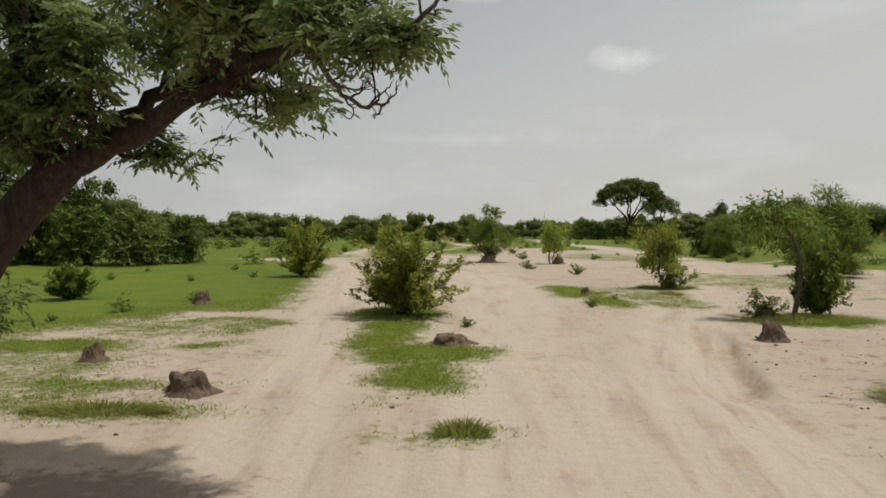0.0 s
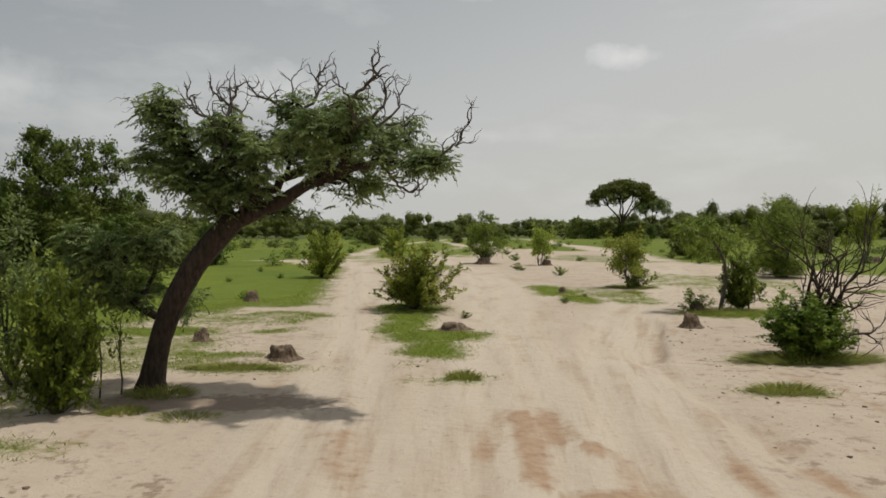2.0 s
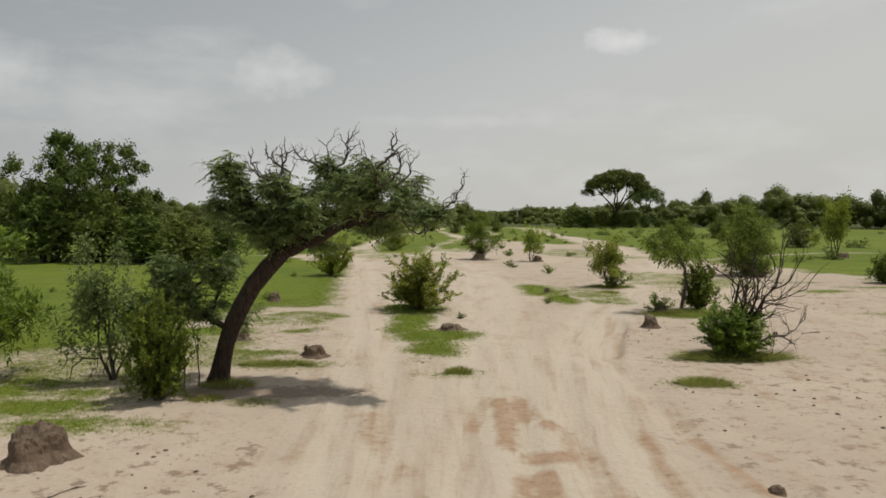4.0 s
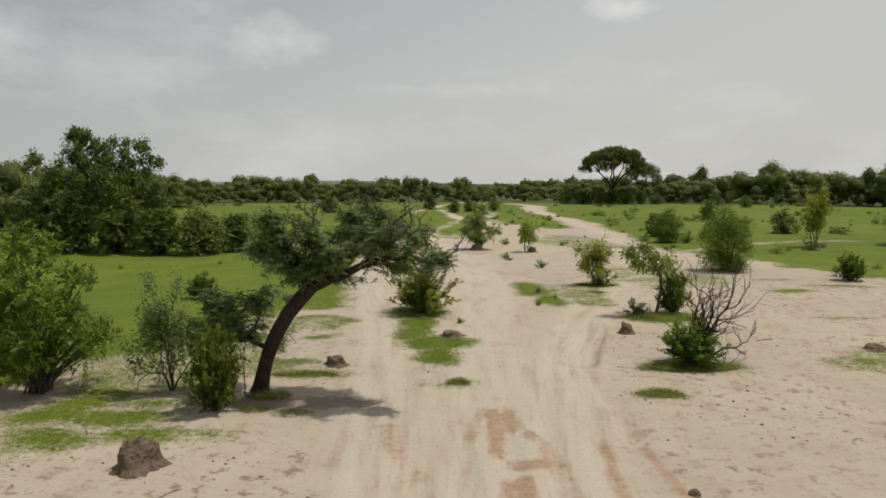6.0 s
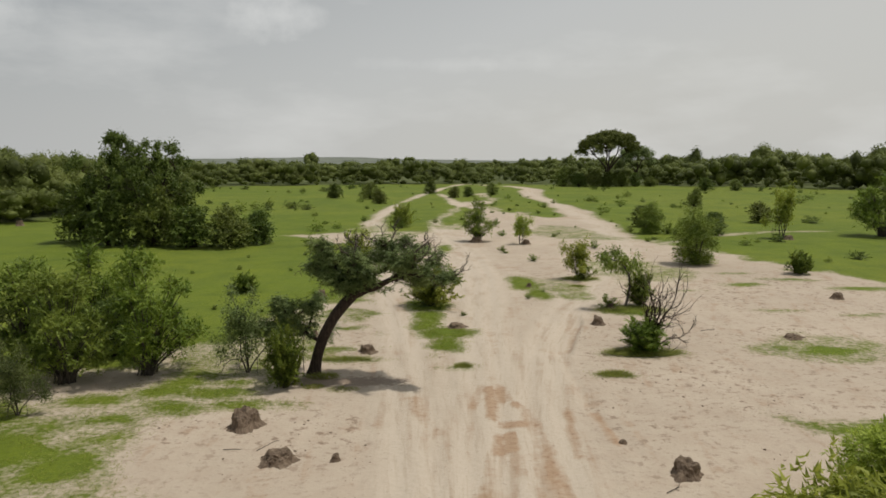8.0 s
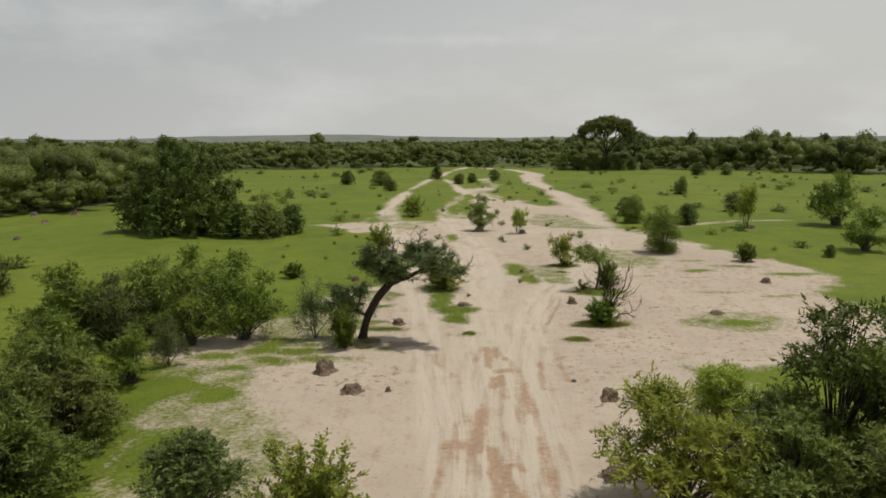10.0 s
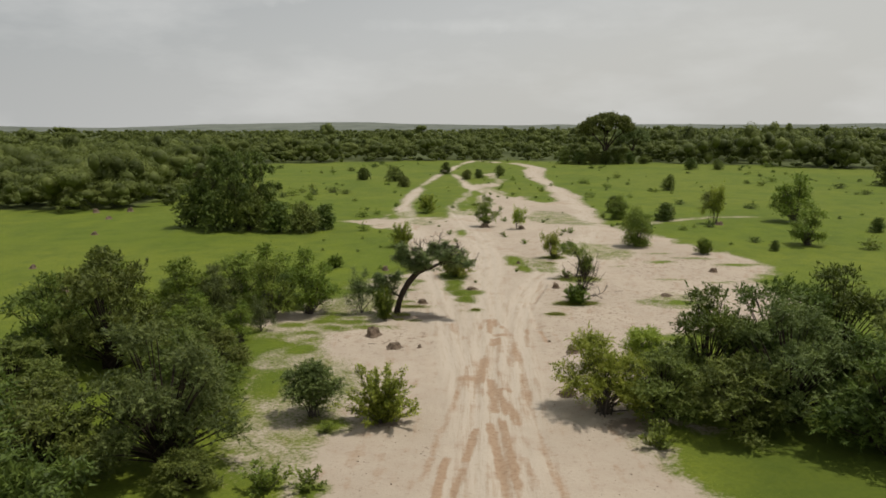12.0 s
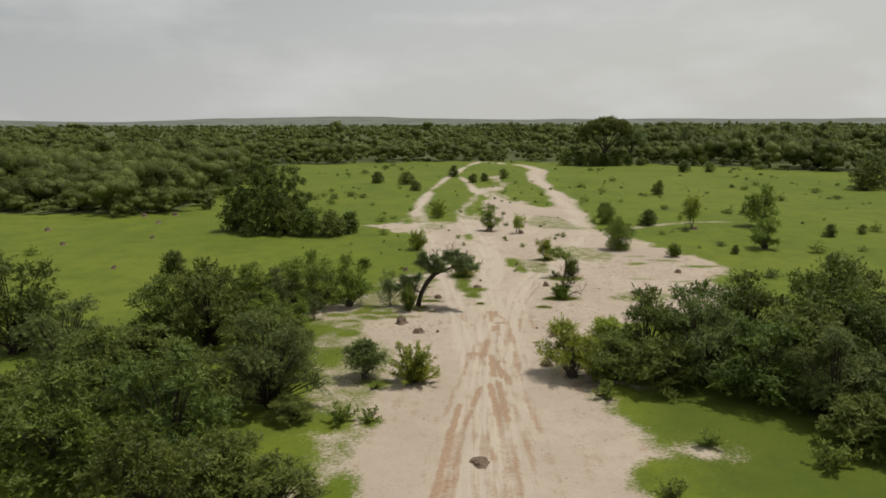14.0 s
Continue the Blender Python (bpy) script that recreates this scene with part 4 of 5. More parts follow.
    spots = spots[(spots[:, 0] > 1.7) | (spots[:, 2] < 4.5) | (rng.uniform(0, 1, len(spots)) < 0.75)]
    # Leaves on the camera's side are thinned to bare the great limb and fork.
    limb_x, limb_y, limb_z = np.array([(0.9, -0.1, 2.38)] + right_limbs[0][0]).T
    before = (spots[:, 1] < np.interp(spots[:, 0], limb_x, limb_y) + 0.15) & (spots[:, 2] < np.interp(spots[:, 0], limb_x, limb_z) + 0.34) & (spots[:, 0] > 1.2) & (spots[:, 0] < 3.9)
    spots = spots[~before | (rng.uniform(0, 1, len(spots)) < np.where(spots[:, 0] < 2.0, 0.4, 0.12))]
    spots = np.repeat(spots, 2, 0) + rng.normal(0, 0.06, (len(spots) * 2, 3))
    count, leaflets = len(spots), 9
    heading = rng.normal(0, 1, (count, 3)) * (1, 1, 0.4) + (0, 0, 0.05)
    heading /= np.linalg.norm(heading, axis=1, keepdims=True)
    across = np.cross(heading, (0, 0, 1.0))
    across /= np.linalg.norm(across, axis=1, keepdims=True) + 1e-9
    centres, along = [], []
    for k in range(leaflets):
        reach = (k // 2 + 0.6) * 0.052
        sideways = across * (1 if k % 2 else -1) * (0 if k == leaflets - 1 else 1)
        way = heading * 0.6 + sideways * 0.8 + np.array((0, 0, -0.45)) + rng.normal(0, 0.15, (count, 3))
        way /= np.linalg.norm(way, axis=1, keepdims=True)
        centres.append(spots + heading * reach + np.array((0, 0, -0.8)) * reach**2 + way * 0.05)
        along.append(way)
    centres, along = np.vstack(centres), np.vstack(along)
    size = rng.uniform(0.75, 1.25, len(centres))
    verts, faces = leaf_quads(centres, along, rng.normal(0, 0.5, (len(centres), 3)) + (0, 0, 1), 0.115 * size, 0.034 * size, 0.15)
    part("crown", fast_mesh("leaning_crown", verts, faces, LEAF_GREY), thing)
    # Bare dead branches above and at the ends, each with its crooked side twigs.
    for pts, girth in (
        ([(1.79, -1.0, 4.45), (1.68, -1.1, 4.74), (1.53, -1.1, 4.93), (1.33, -1.2, 5.01), (1.28, -1.2, 5.2), (1.19, -1.2, 5.34)], 0.034),
        ([(1.80, -1.0, 4.5), (1.76, -1.0, 4.88), (1.82, -0.9, 5.11), (1.89, -0.8, 5.37), (1.94, -0.8, 5.54)], 0.04),
        ([(1.85, -0.95, 4.5), (1.95, -0.8, 4.88), (1.98, -0.7, 5.1), (1.73, -0.7, 5.26), (1.53, -0.6, 5.41), (1.43, -0.6, 5.54)], 0.036),
        ([(2.82, -0.3, 5.10), (2.59, -0.3, 5.22), (2.46, -0.4, 5.35), (2.19, -0.5, 5.45), (2.05, -0.5, 5.62)], 0.032),
        ([(2.80, -0.3, 5.10), (2.75, -0.2, 5.49), (2.79, -0.1, 5.88)], 0.028),
        ([(2.87, -0.3, 5.12), (3.17, -0.2, 5.36), (3.31, -0.1, 5.67), (3.2, -0.1, 5.88), (3.36, -0.1, 6.03)], 0.032),
        ([(4.15, -1.7, 4.72), (4.04, -2.0, 5.02), (4.26, -2.1, 5.25), (4.49, -2.2, 5.41), (4.43, -2.2, 5.63)], 0.044),
        ([(4.06, -2.0, 5.06), (3.92, -1.9, 5.29), (3.77, -1.8, 5.41)], 0.026),
        ([(4.2, -1.7, 4.75), (4.5, -1.6, 4.99), (4.61, -1.5, 5.24), (4.57, -1.5, 5.42)], 0.034),
        ([(4.45, -1.62, 4.7), (4.83, -1.6, 5.03), (4.81, -1.6, 5.22)], 0.03),
        ([(4.6, -1.6, 4.75), (4.9, -1.6, 4.75), (5.02, -1.5, 4.91)], 0.022),
        ([(5.3, -1.64, 4.0), (5.55, -1.9, 4.23), (5.68, -2.0, 4.33), (5.82, -2.0, 4.47), (5.95, -2.1, 4.74)], 0.03),
        ([(4.5, -1.35, 4.14), (4.64, -1.2, 3.95), (4.77, -1.0, 3.78), (5.01, -0.9, 3.65), (5.18, -0.8, 3.74)], 0.032),
        ([(0.20, 0.02, 4.18), (-0.24, 0.1, 4.15), (-0.54, 0.1, 4.07)], 0.022),
        ([(0.68, -0.1, 4.08), (0.43, 0.0, 3.85), (0.38, 0.0, 3.64), (0.3, 0.0, 3.46)], 0.02),
        ([(1.14, -0.3, 3.8), (1.03, -0.2, 3.57), (0.9, -0.2, 3.36), (0.81, -0.2, 3.14)], 0.022),
        ([(0.35, -0.3, 4.6), (0.1, -0.3, 4.62), (0.05, -0.3, 4.8)], 0.014),
        ([(0.6, -0.7, 5.3), (0.3, -0.7, 5.22), (0.05, -0.7, 5.3)], 0.016),
        ([(2.45, 0.55, 3.35), (2.8, 0.5, 3.24), (3.05, 0.45, 3.3)], 0.016),
    ):
        pts = np.array(pts)
        fine = np.vstack([np.linspace(pts[k], pts[k + 1], 4)[:-1] for k in range(len(pts) - 1)] + [pts[-1:]])
        fine[1:-1] += rng.normal(0, 0.018, (len(fine) - 2, 3))
        dead = [(fine, np.linspace(girth, girth * 0.4, len(fine)))]
        for k in range(3, len(fine)):
            way = unit(unit(fine[k] - fine[k - 1]) + rng.normal(0, 0.75, 3) + (0, 0, 0.25))
            grow(rng, fine[k], way, rng.uniform(0.14, 0.40), girth * 0.5, 1, dead, [], wander=0.42, lift=0.10, spread=0.7, kids=3)
        verts, faces = tubes(dead, 6)
        part("dead_branch", fast_mesh("dead_branch", verts, faces, TWIG_DEAD, True), thing, "bare grey-brown dead branch")
    return thing


leaning_tree(-5.72, 7.8)

# ---- bush kinds ----
ROUND = whip_meshes("round", 21, 2.3, 2.9, 54, 0.125, 0.068, LEAF_YELLOW, BARK_GREY, shoots=4, bare=0.14)
ROUND_GREEN = whip_meshes("round_green", 24, 2.25, 2.7, 60, 0.135, 0.078, LEAF_FRESH, BARK_GREY, shoots=5, bare=0.06)
UPRIGHT = [lobed_meshes("upright", 26 + k, 4.9, 4.4, 60, 0.15, 900, m, BARK_GREY, foot=0.16, twigs=1, ragged=0.3, girth=1.15, loose=True) for k, m in enumerate((LEAF_OLIVE, LEAF_FRESH))]
AIRY = shrub_meshes("airy", 64, 4.2, 3.2, 6, 2, 5, 11, 0.12, 0.055, LEAF_GREY, BARK_GREY, lean_out=0.75, scatter=0.15, bare_foot=0.2, stem_radius=0.035)
THICKET = [lobed_meshes("thicket", 30 + k, 5.6, 6.0, n, leaf, count, m, BARK_DARK, twigs=0, girth=1.2, ragged=0.3, slim=slim, foot=0.10, loose=True) for k, (m, n, leaf, count, slim) in enumerate(((LEAF_THICKET, 66, 0.19, 1000, 0.52), (LEAF_DARK, 60, 0.20, 950, 0.52), (LEAF_CROWN, 70, 0.17, 1050, 0.56), (LEAF_FEATHERY, 80, 0.14, 1300, 0.5)))]
FEATHER = lobed_meshes("feather", 41, 4.9, 4.3, 18, 0.15, 2000, LEAF_OLIVE, BARK_GREY, foot=0.08, slim=0.3, ragged=0.28, twigs=3)
SLENDER = shrub_meshes("slender", 45, 2.7, 2.6, 4, 2, 5, 10, 0.17, 0.055, LEAF_YELLOW, BARK_GREY, lean_out=0.7, droop=0.7, scatter=0.12, bare_foot=0.3, stem_radius=0.04)
LOW = whip_meshes("low", 51, 0.8, 1.25, 11, 0.10, 0.055, LEAF_OLIVE, BARK_GREY, shoots=3, dense=0.8, bare=0.05, thick=0.009)
FIELD = [lobed_meshes("field", 55 + k, 0.75 - 0.2 * k, 1.3, 6 + 2 * k, 0.15, 55, m, BARK_GREY, twigs=0, ragged=0.4) for k, m in enumerate((LEAF_OLIVE, LEAF_DARK))]
FAR_BUSH = [lobed_meshes("far_bush", 35 + k, 5.2, 6.0, 14, 0.34, 330, m, BARK_DARK, twigs=0, slim=0.6) for k, m in enumerate((LEAF_CROWN, LEAF_DARK))]
PALE = lobed_meshes("pale", 58, 3.9, 4.0, 60, 0.15, 1000, LEAF_YELLOW, BARK_GREY, slim=0.42, ragged=0.34, twigs=0, girth=1.2, foot=0.06, loose=True)


# ---- young trees with a curved stem and hanging leaves ----
def drooping_tree():
    rng = np.random.RandomState(47)
    wood, tips = [], []
    stem = np.array([(0, 0, 0), (0.12, 0, 0.5), (0.28, 0.05, 1.05), (0.22, 0.05, 1.55), (-0.05, 0, 2.0), (-0.45, -0.05, 2.35), (-0.9, -0.05, 2.5)])
    wood.append((stem, np.linspace(0.07, 0.025, 7)))
    for k, way, length in ((3, (0.9, 0.2, 0.7), 0.9), (3, (0.2, 0.8, 0.9), 0.8), (4, (0.3, -0.3, 1.0), 0.75), (4, (-0.5, 0.8, 0.4), 0.7), (5, (-0.3, -0.7, 0.5), 0.7), (5, (0.1, 0.3, 1), 0.6), (6, (-1, 0.1, -0.1), 0.6), (6, (-0.5, 0.5, 0.4), 0.5), (2, (0.8, -0.5, 0.5), 0.7)):
        grow(rng, stem[k], way, length, 0.022, 1, wood, tips, wander=0.25, lift=-0.06, spread=0.75, kids=5)
    verts, faces = tubes(wood, 7)
    trunk = fast_mesh("drooping_trunk", verts, faces, BARK_GREY, True)
    verts, faces = foliage(rng, tips, 14, 0.13, 0.15, 0.05, 1.2)
    return trunk, fast_mesh("drooping_crown", verts, faces, LEAF_OLIVE)


DROOPING = drooping_tree()
DOME = lobed_meshes("dome", 49, 3.1, 3.0, 15, 0.14, 900, LEAF_FEATHERY, BARK_GREY, foot=0.46, slim=0.5, ragged=0.16, twigs=1)

round_bush = plant(shrub("round_bush", ROUND, "yellow-green leafy bush with open ragged top on sand"), -1.12, 20.5, 20, 1.16, 0.9)
again(round_bush, -7.0, 36.2, 140, 1.08, 1.1)
again(round_bush, -5.05, -12.2, 250, 1.2, 0.98)
again(round_bush, -4.8, 66.5, 50, 1.1, 1.15)

green_bush = plant(shrub("green_bush", ROUND_GREEN, "leafy fresh green bush at the edge of the sand"), -6.45, 5.95, 80, 0.58, 1.85)
for x, y, turn, size, tall in ((8.2, 10.8, 300, 0.82, 0.85), (-12.8, 24.6, 190, 0.62, 0.95), (25.5, 31.3, 10, 0.72, 1.1), (10.8, 20.6, 200, 0.62, 1.55)):
    again(green_bush, x, y, turn, size, tall)

slender_tree = plant(shrub("slender_tree", SLENDER, "slender young tree with drooping bright leaves", "tree"), 9.1, 29.4, 30)
drooping = plant(shrub("drooping_tree", DROOPING, "young tree with a thin curved stem and drooping leaves", "tree"), 9.9, 20.2, 20, 1.12, 1.0)
plant(shrub("dome_bush", DOME, "grey-green bush with a domed hanging crown in thin grass"), -8.4, -11.6, 130, 0.88, 0.95)
again(slender_tree, 7.4, 49.3, 220, 0.95, 1.15)
again(slender_tree, 34.9, 53.3, 300, 1.3, 1.5)

low_bush = plant(shrub("low_bush", LOW, "low leafy green shrub"), 7.1, 38.0, 0, 0.9)
for x, y, turn, size in ((-7.5, -13.4, 50, 0.85), (-9.0, -18.8, 90, 1.9), (9.3, 29.2, 60, 1.7), (8.9, 20.0, 30, 1.2), (-7.3, -18.7, 200, 1.3), (11.2, -21.7, 20, 1.5), (16.4, -24.2, 70, 2.2), (7.6, -27.2, 110, 1.6), (7.2, -15.0, 260, 1.6)):
    again(low_bush, x, y, turn, size)
for x, y, size in ((-15.5, 33.5, 0.5), (-11.6, 33.0, 0.45), (-18.5, 32.0, 0.4), (-14.2, 26.5, 0.45), (-13.2, 19.6, 0.45), (-8.3, 24.0, 0.55), (-9.4, 35.5, 0.5), (-6.6, 34.6, 0.45), (-16.5, 40.0, 0.4), (-12.0, 41.5, 0.5), (-20.0, 27.0, 0.4), (-10.4, 19.0, 0.35), (-22.5, 37.0, 0.45), (-7.6, 44.0, 0.5), (-10.5, 47.0, 0.4), (0.6, 18.0, 0.4), (5.9, 24.6, 0.3)):
    again(low_bush, x, y, (x * 97) % 360, size, 1.0, "small weedy plant in short green grass")

for x, y, size in ((-1.5, 44.9, 0.9), (-0.8, 39.1, 0.7), (-6.3, 83.0, 1.6), (-4.9, 64.8, 1.5), (-10.2, 74.5, 1.2), (-0.8, 72.0, 0.9), (6.8, 69.7, 1.0), (11.6, 55.2, 0.7), (13.8, 45.7, 1.1), (12.3, 43.8, 0.7), (21.0, 60.0, 1.0), (24.6, 58.1, 1.8), (17.5, 100.3, 1.3), (21.1, 112.9, 1.0), (4.7, 22.6, 0.5)):
    again(low_bush, x, y, (x * 97) % 360, size, 1.0, "low scrubby plant on open sand")

# Weeds scattered along the far tracks.
weed_rng = np.random.RandomState(57)
for _ in range(60):
    y = weed_rng.uniform(42, 150)
    x = weed_rng.uniform(-11, 24) if y < 100 else weed_rng.uniform(-8, 26)
    if float(track_field(np.array([x]), np.array([y]))[0]) < 0.3:
        again(low_bush, x, y, weed_rng.uniform(0, 360), weed_rng.uniform(0.35, 1.1), weed_rng.uniform(0.5, 0.9), "low scrubby plant on open sand")

upright_bush = plant(shrub("upright_bush", UPRIGHT[1], "tall many-stemmed fresh green bush"), -12.15, 7.8, 190, 0.86, 1.2)
again(upright_bush, 3.5, 52.0, 90, 0.72, 1.2)

airy_bush = plant(shrub("airy_bush", AIRY, "tall open bush with thin pale green foliage"), -8.3, 7.9, 0, 0.84, 1.0)
for x, y, turn, size in ((-14.6, 3.1, 20, 0.6),):
    again(airy_bush, x, y, turn, size)
olive_bush = plant(shrub("olive_bush", UPRIGHT[0], "tall many-stemmed olive green bush"), -14.8, 6.7, 80, 0.86, 1.15)
for x, y, turn, size in ((-17.7, 9.2, 160, 1.0), (-16.3, 12.5, 230, 0.95), (-21, 6, 310, 0.95), (-24.5, 3, 30, 1.0), (-15.3, 0.6, 30, 0.55), (-17.5, -1.5, 70, 0.8), (46.6, 55.2, 10, 1.4), (39, 36.4, 200, 0.98)):
    again(upright_bush if turn % 20 else olive_bush, x, y, turn, size)

feathery_bush = plant(shrub("feathery_bush", FEATHER, "dense grey-green feathery bush on bare sand"), 19.6, 36.0, 0, 0.86)
again(feathery_bush, 22.7, 58.4, 200, 0.7, 0.95)

thicket_bush = [shrub("thicket_bush", m, l, group="thicket beside the track") for m, l in zip(THICKET, ("dense olive-green thicket bush", "dense dark green thicket bush", "dense fresh green thicket bush", "fine-leaved dark grey-green thicket tree"))]
LEFT = [(-21.3, -4.3, 1.05, 1.32, 2), (-17, -7, 0.75, 0.95, 2), (-14.6, -11, 0.8, 0.95, 0), (-24.5, -9, 0.9, 0.70, 2), (-13.5, -16.6, 1.0, 1.08, 3), (-18, -18, 1.0, 0.85, 2), (-23.5, -17, 1.05, 0.9, 0), (-28, -13, 1.0, 1.05, 3), (-16.6, -24, 1.05, 1.15, 1), (-13.0, -27.5, 0.8, 0.85, 2), (-10.4, -28.8, 0.72, 0.8, 2), (-21.5, -25, 1.1, 0.9, 0), (-27, -23, 1.0, 1.0, 2), (-15, -32, 0.95, 1.1, 0), (-12.5, -36, 0.85, 0.9, 2), (-35.5, -6, 1.15, 1.28, 1), (-16.4, -3.8, 0.72, 0.95, 2), (-14.7, -6.2, 0.6, 0.95, 2), (-15.6, -8.8, 0.62, 0.9, 0), (-12.0, -18.6, 0.45, 0.7, 2), (-25.5, -2.5, 0.9, 1.05, 0), (-14.8, 10.4, 0.55, 0.9, 1), (-18.8, 6.6, 0.66, 1.05, 3), (-22.6, 9.5, 0.6, 0.9, 2), (-20.0, 2.4, 0.55, 0.9, 0)]
RIGHT = [(8.2, -11.6, 0.72, 0.95, 2), (11.3, -8.7, 0.92, 1.12, 0), (11.2, -13.4, 0.8, 0.92, 2), (14.0, -12.2, 0.98, 1.10, 3), (15.2, -8.3, 1.0, 1.18, 1), (16.8, -15.6, 1.0, 1.0, 1), (19, -6.5, 1.0, 1.15, 0), (20.5, -12.3, 1.1, 1.05, 2), (19.8, -17.8, 1.0, 1.02, 3), (24, -9, 1.2, 1.22, 0), (25, -15.5, 1.2, 1.05, 1), (24, -21, 1.1, 1.1, 0), (28, -4, 1.15, 1.15, 2), (29, -12, 1.2, 1.1, 1), (34, -6, 1.2, 1.1, 0), (30, -19, 1.2, 1.1, 1), (19.2, -22.0, 0.72, 0.85, 2), (21.2, -23.8, 0.85, 1.0, 1)]
DISTANT = [(3.3, 133.4, 0.5), (6.4, 136.9, 0.45), (12.4, 146.3, 0.5), (-1.8, 152.8, 0.55), (39, 203, 0.95), (43.5, 201, 0.9), (48, 200, 0.95), (52, 199.5, 0.85), (56.5, 201, 0.75), (61, 202, 0.7), (66, 203, 0.65), (24.1, 66.2, 0.5), (30.1, 59.5, 0.4), (33.8, 33.0, 0.2), (43.6, 102.3, 0.5), (70.7, 169.8, 0.75), (78.7, 169.6, 0.6), (52.5, 45.7, 0.35), (58.4, 48.1, 0.25), (-33.0, 19.0, 0.5), (-14, 128, 0.7), (-22, 132, 0.6), (-11, 112, 0.45), (-31.8, 48.4, 0.9), (-27.3, 48.3, 0.85), (-23.6, 47.2, 0.82), (-20.2, 47.3, 0.72), (-17.9, 49.6, 0.6), (-28, 52, 0.9), (-36, 52, 0.9), (41, 72, 0.55), (29.1, 57, 0.5), (95, 112, 1.2), (100, 118, 1.3), (104, 110, 1.2)]
placed = set()
for k, (x, y, size, tall, kind) in enumerate(LEFT + RIGHT):
    if kind in placed:
        again(thicket_bush[kind], x, y, (k * 77) % 360, size, tall)
    else:
        plant(thicket_bush[kind], x, y, (k * 77) % 360, size, tall)
        placed.add(kind)

pale_bush = plant(shrub("pale_bush", PALE, "pale yellow-green feathery bush at the end of the thicket"), 5.6, -11.2, 40, 1.12)
again(pale_bush, 9.5, -4.4, 150, 0.78, 0.95)
far_bush = [shrub("far_bush", m, l) for m, l in zip(FAR_BUSH, ("rounded olive bush out in the field", "rounded dark green bush out in the field"))]
for k, (x, y, size) in enumerate(DISTANT):
    make = plant if k < 2 else again
    make(far_bush[k % 2], x, y, (k * 77) % 360, size, 0.85 + 0.07 * (k % 5))


# ---- tall trees ----
def lobed_tree(name, key, seed, high, lobes, leaf, per_lobe, mat, limbs, trunk_radius, label, mains):
    """A tall tree: a trunk, limbs that reach each lobe, and leaves massed on the lobes."""
    rng = np.random.RandomState(seed)
    thing = tagged(new(name), label, "tree")
    wood, centres, facing = [], [], []
    fork = np.array(limbs, float)
    wood.append((np.linspace((0, 0, 0), fork, 5) + rng.normal(0, 0.05, (5, 3)), np.linspace(trunk_radius * 1.3, trunk_radius * 0.8, 5)))
    mains = np.array(mains, float)
    s = np.linspace(0, 1, 8)[:, None]
    for top in mains:
        bend = fork + (top - fork) * (0.35, 0.35, 0.6)
        line = (1 - s) ** 2 * fork + 2 * s * (1 - s) * bend + s**2 * top
        line[1:-1] += rng.normal(0, 0.12, (6, 3))
        wood.append((line, np.linspace(trunk_radius * 0.62, trunk_radius * 0.26, 8)))
    for cx, cy, cz, rx, rz in lobes:
        cx, cy, cz = cx + rng.normal(0, 0.05) * high, cy + rng.normal(0, 0.04) * high, cz + rng.normal(0, 0.035) * high
        rx, rz = rx * rng.uniform(0.75, 1.08), rz * rng.uniform(0.8, 1.1)
        end = np.array((cx, cy, cz - rz * 0.3))
        start = mains[np.argmin(np.linalg.norm(mains - end, axis=1))]
        bend = (start + end) / 2 + rng.normal(0, 0.5, 3) + (0, 0, 0.4)
        wood.append(((1 - s) ** 2 * start + 2 * s * (1 - s) * bend + s**2 * end, np.linspace(trunk_radius * 0.22, trunk_radius * 0.06, 8)))
        for _ in range(2):
            grow(rng, end, rng.normal(0, 1, 3) * (1, 1, 0.5) + (0, 0, 0.3), rx * 0.8, trunk_radius * 0.1, 1, wood, [], kids=3)
        # Tufts in small heaps over the lobe, thinner below.
        n = int(per_lobe * rx * rx)
        d = rng.normal(0, 1, (n, 3))
        d /= np.linalg.norm(d, axis=1, keepdims=True)
        d[:, 2] = np.where((d[:, 2] < 0) & (rng.uniform(0, 1, n) < 0.6), -d[:, 2], d[:, 2])
        facing.append(np.repeat(d, 7, 0))
        shell = rng.uniform(0.72, 1.06, (n, 1))
        heaps = rng.normal(0, 1, (7, 3)) + (0, 0, 0.45)
        heaps /= np.linalg.norm(heaps, axis=1, keepdims=True)
        near = heaps[np.argmax(d @ heaps.T, axis=1)]
        tuft = np.array((cx, cy, cz)) + (near * 0.74 + d * 0.36 * shell) * (rx, rx, rz) + rng.normal(0, 0.05 * rx, (n, 3))
        centres.append(np.repeat(tuft, 7, 0) + rng.normal(0, leaf * 0.9, (n * 7, 3)))
    verts, faces = tubes(wood, 8)
    part("trunk", fast_mesh(key + "_trunk", verts, faces, BARK_DARK, True), thing)
    centres = np.vstack(centres)
    n = len(centres)
    size = rng.uniform(0.7, 1.3, n)
    verts, faces = leaf_quads(centres, rng.normal(0, 1, (n, 3)) - (0, 0, 0.3), rng.normal(0, 0.38, (n, 3)) + np.vstack(facing) * 0.6 + (0, 0, 0.5), leaf * size, leaf * 0.6 * size)
    part("crown", fast_mesh(key + "_crown", verts, faces, mat), thing)
    return thing


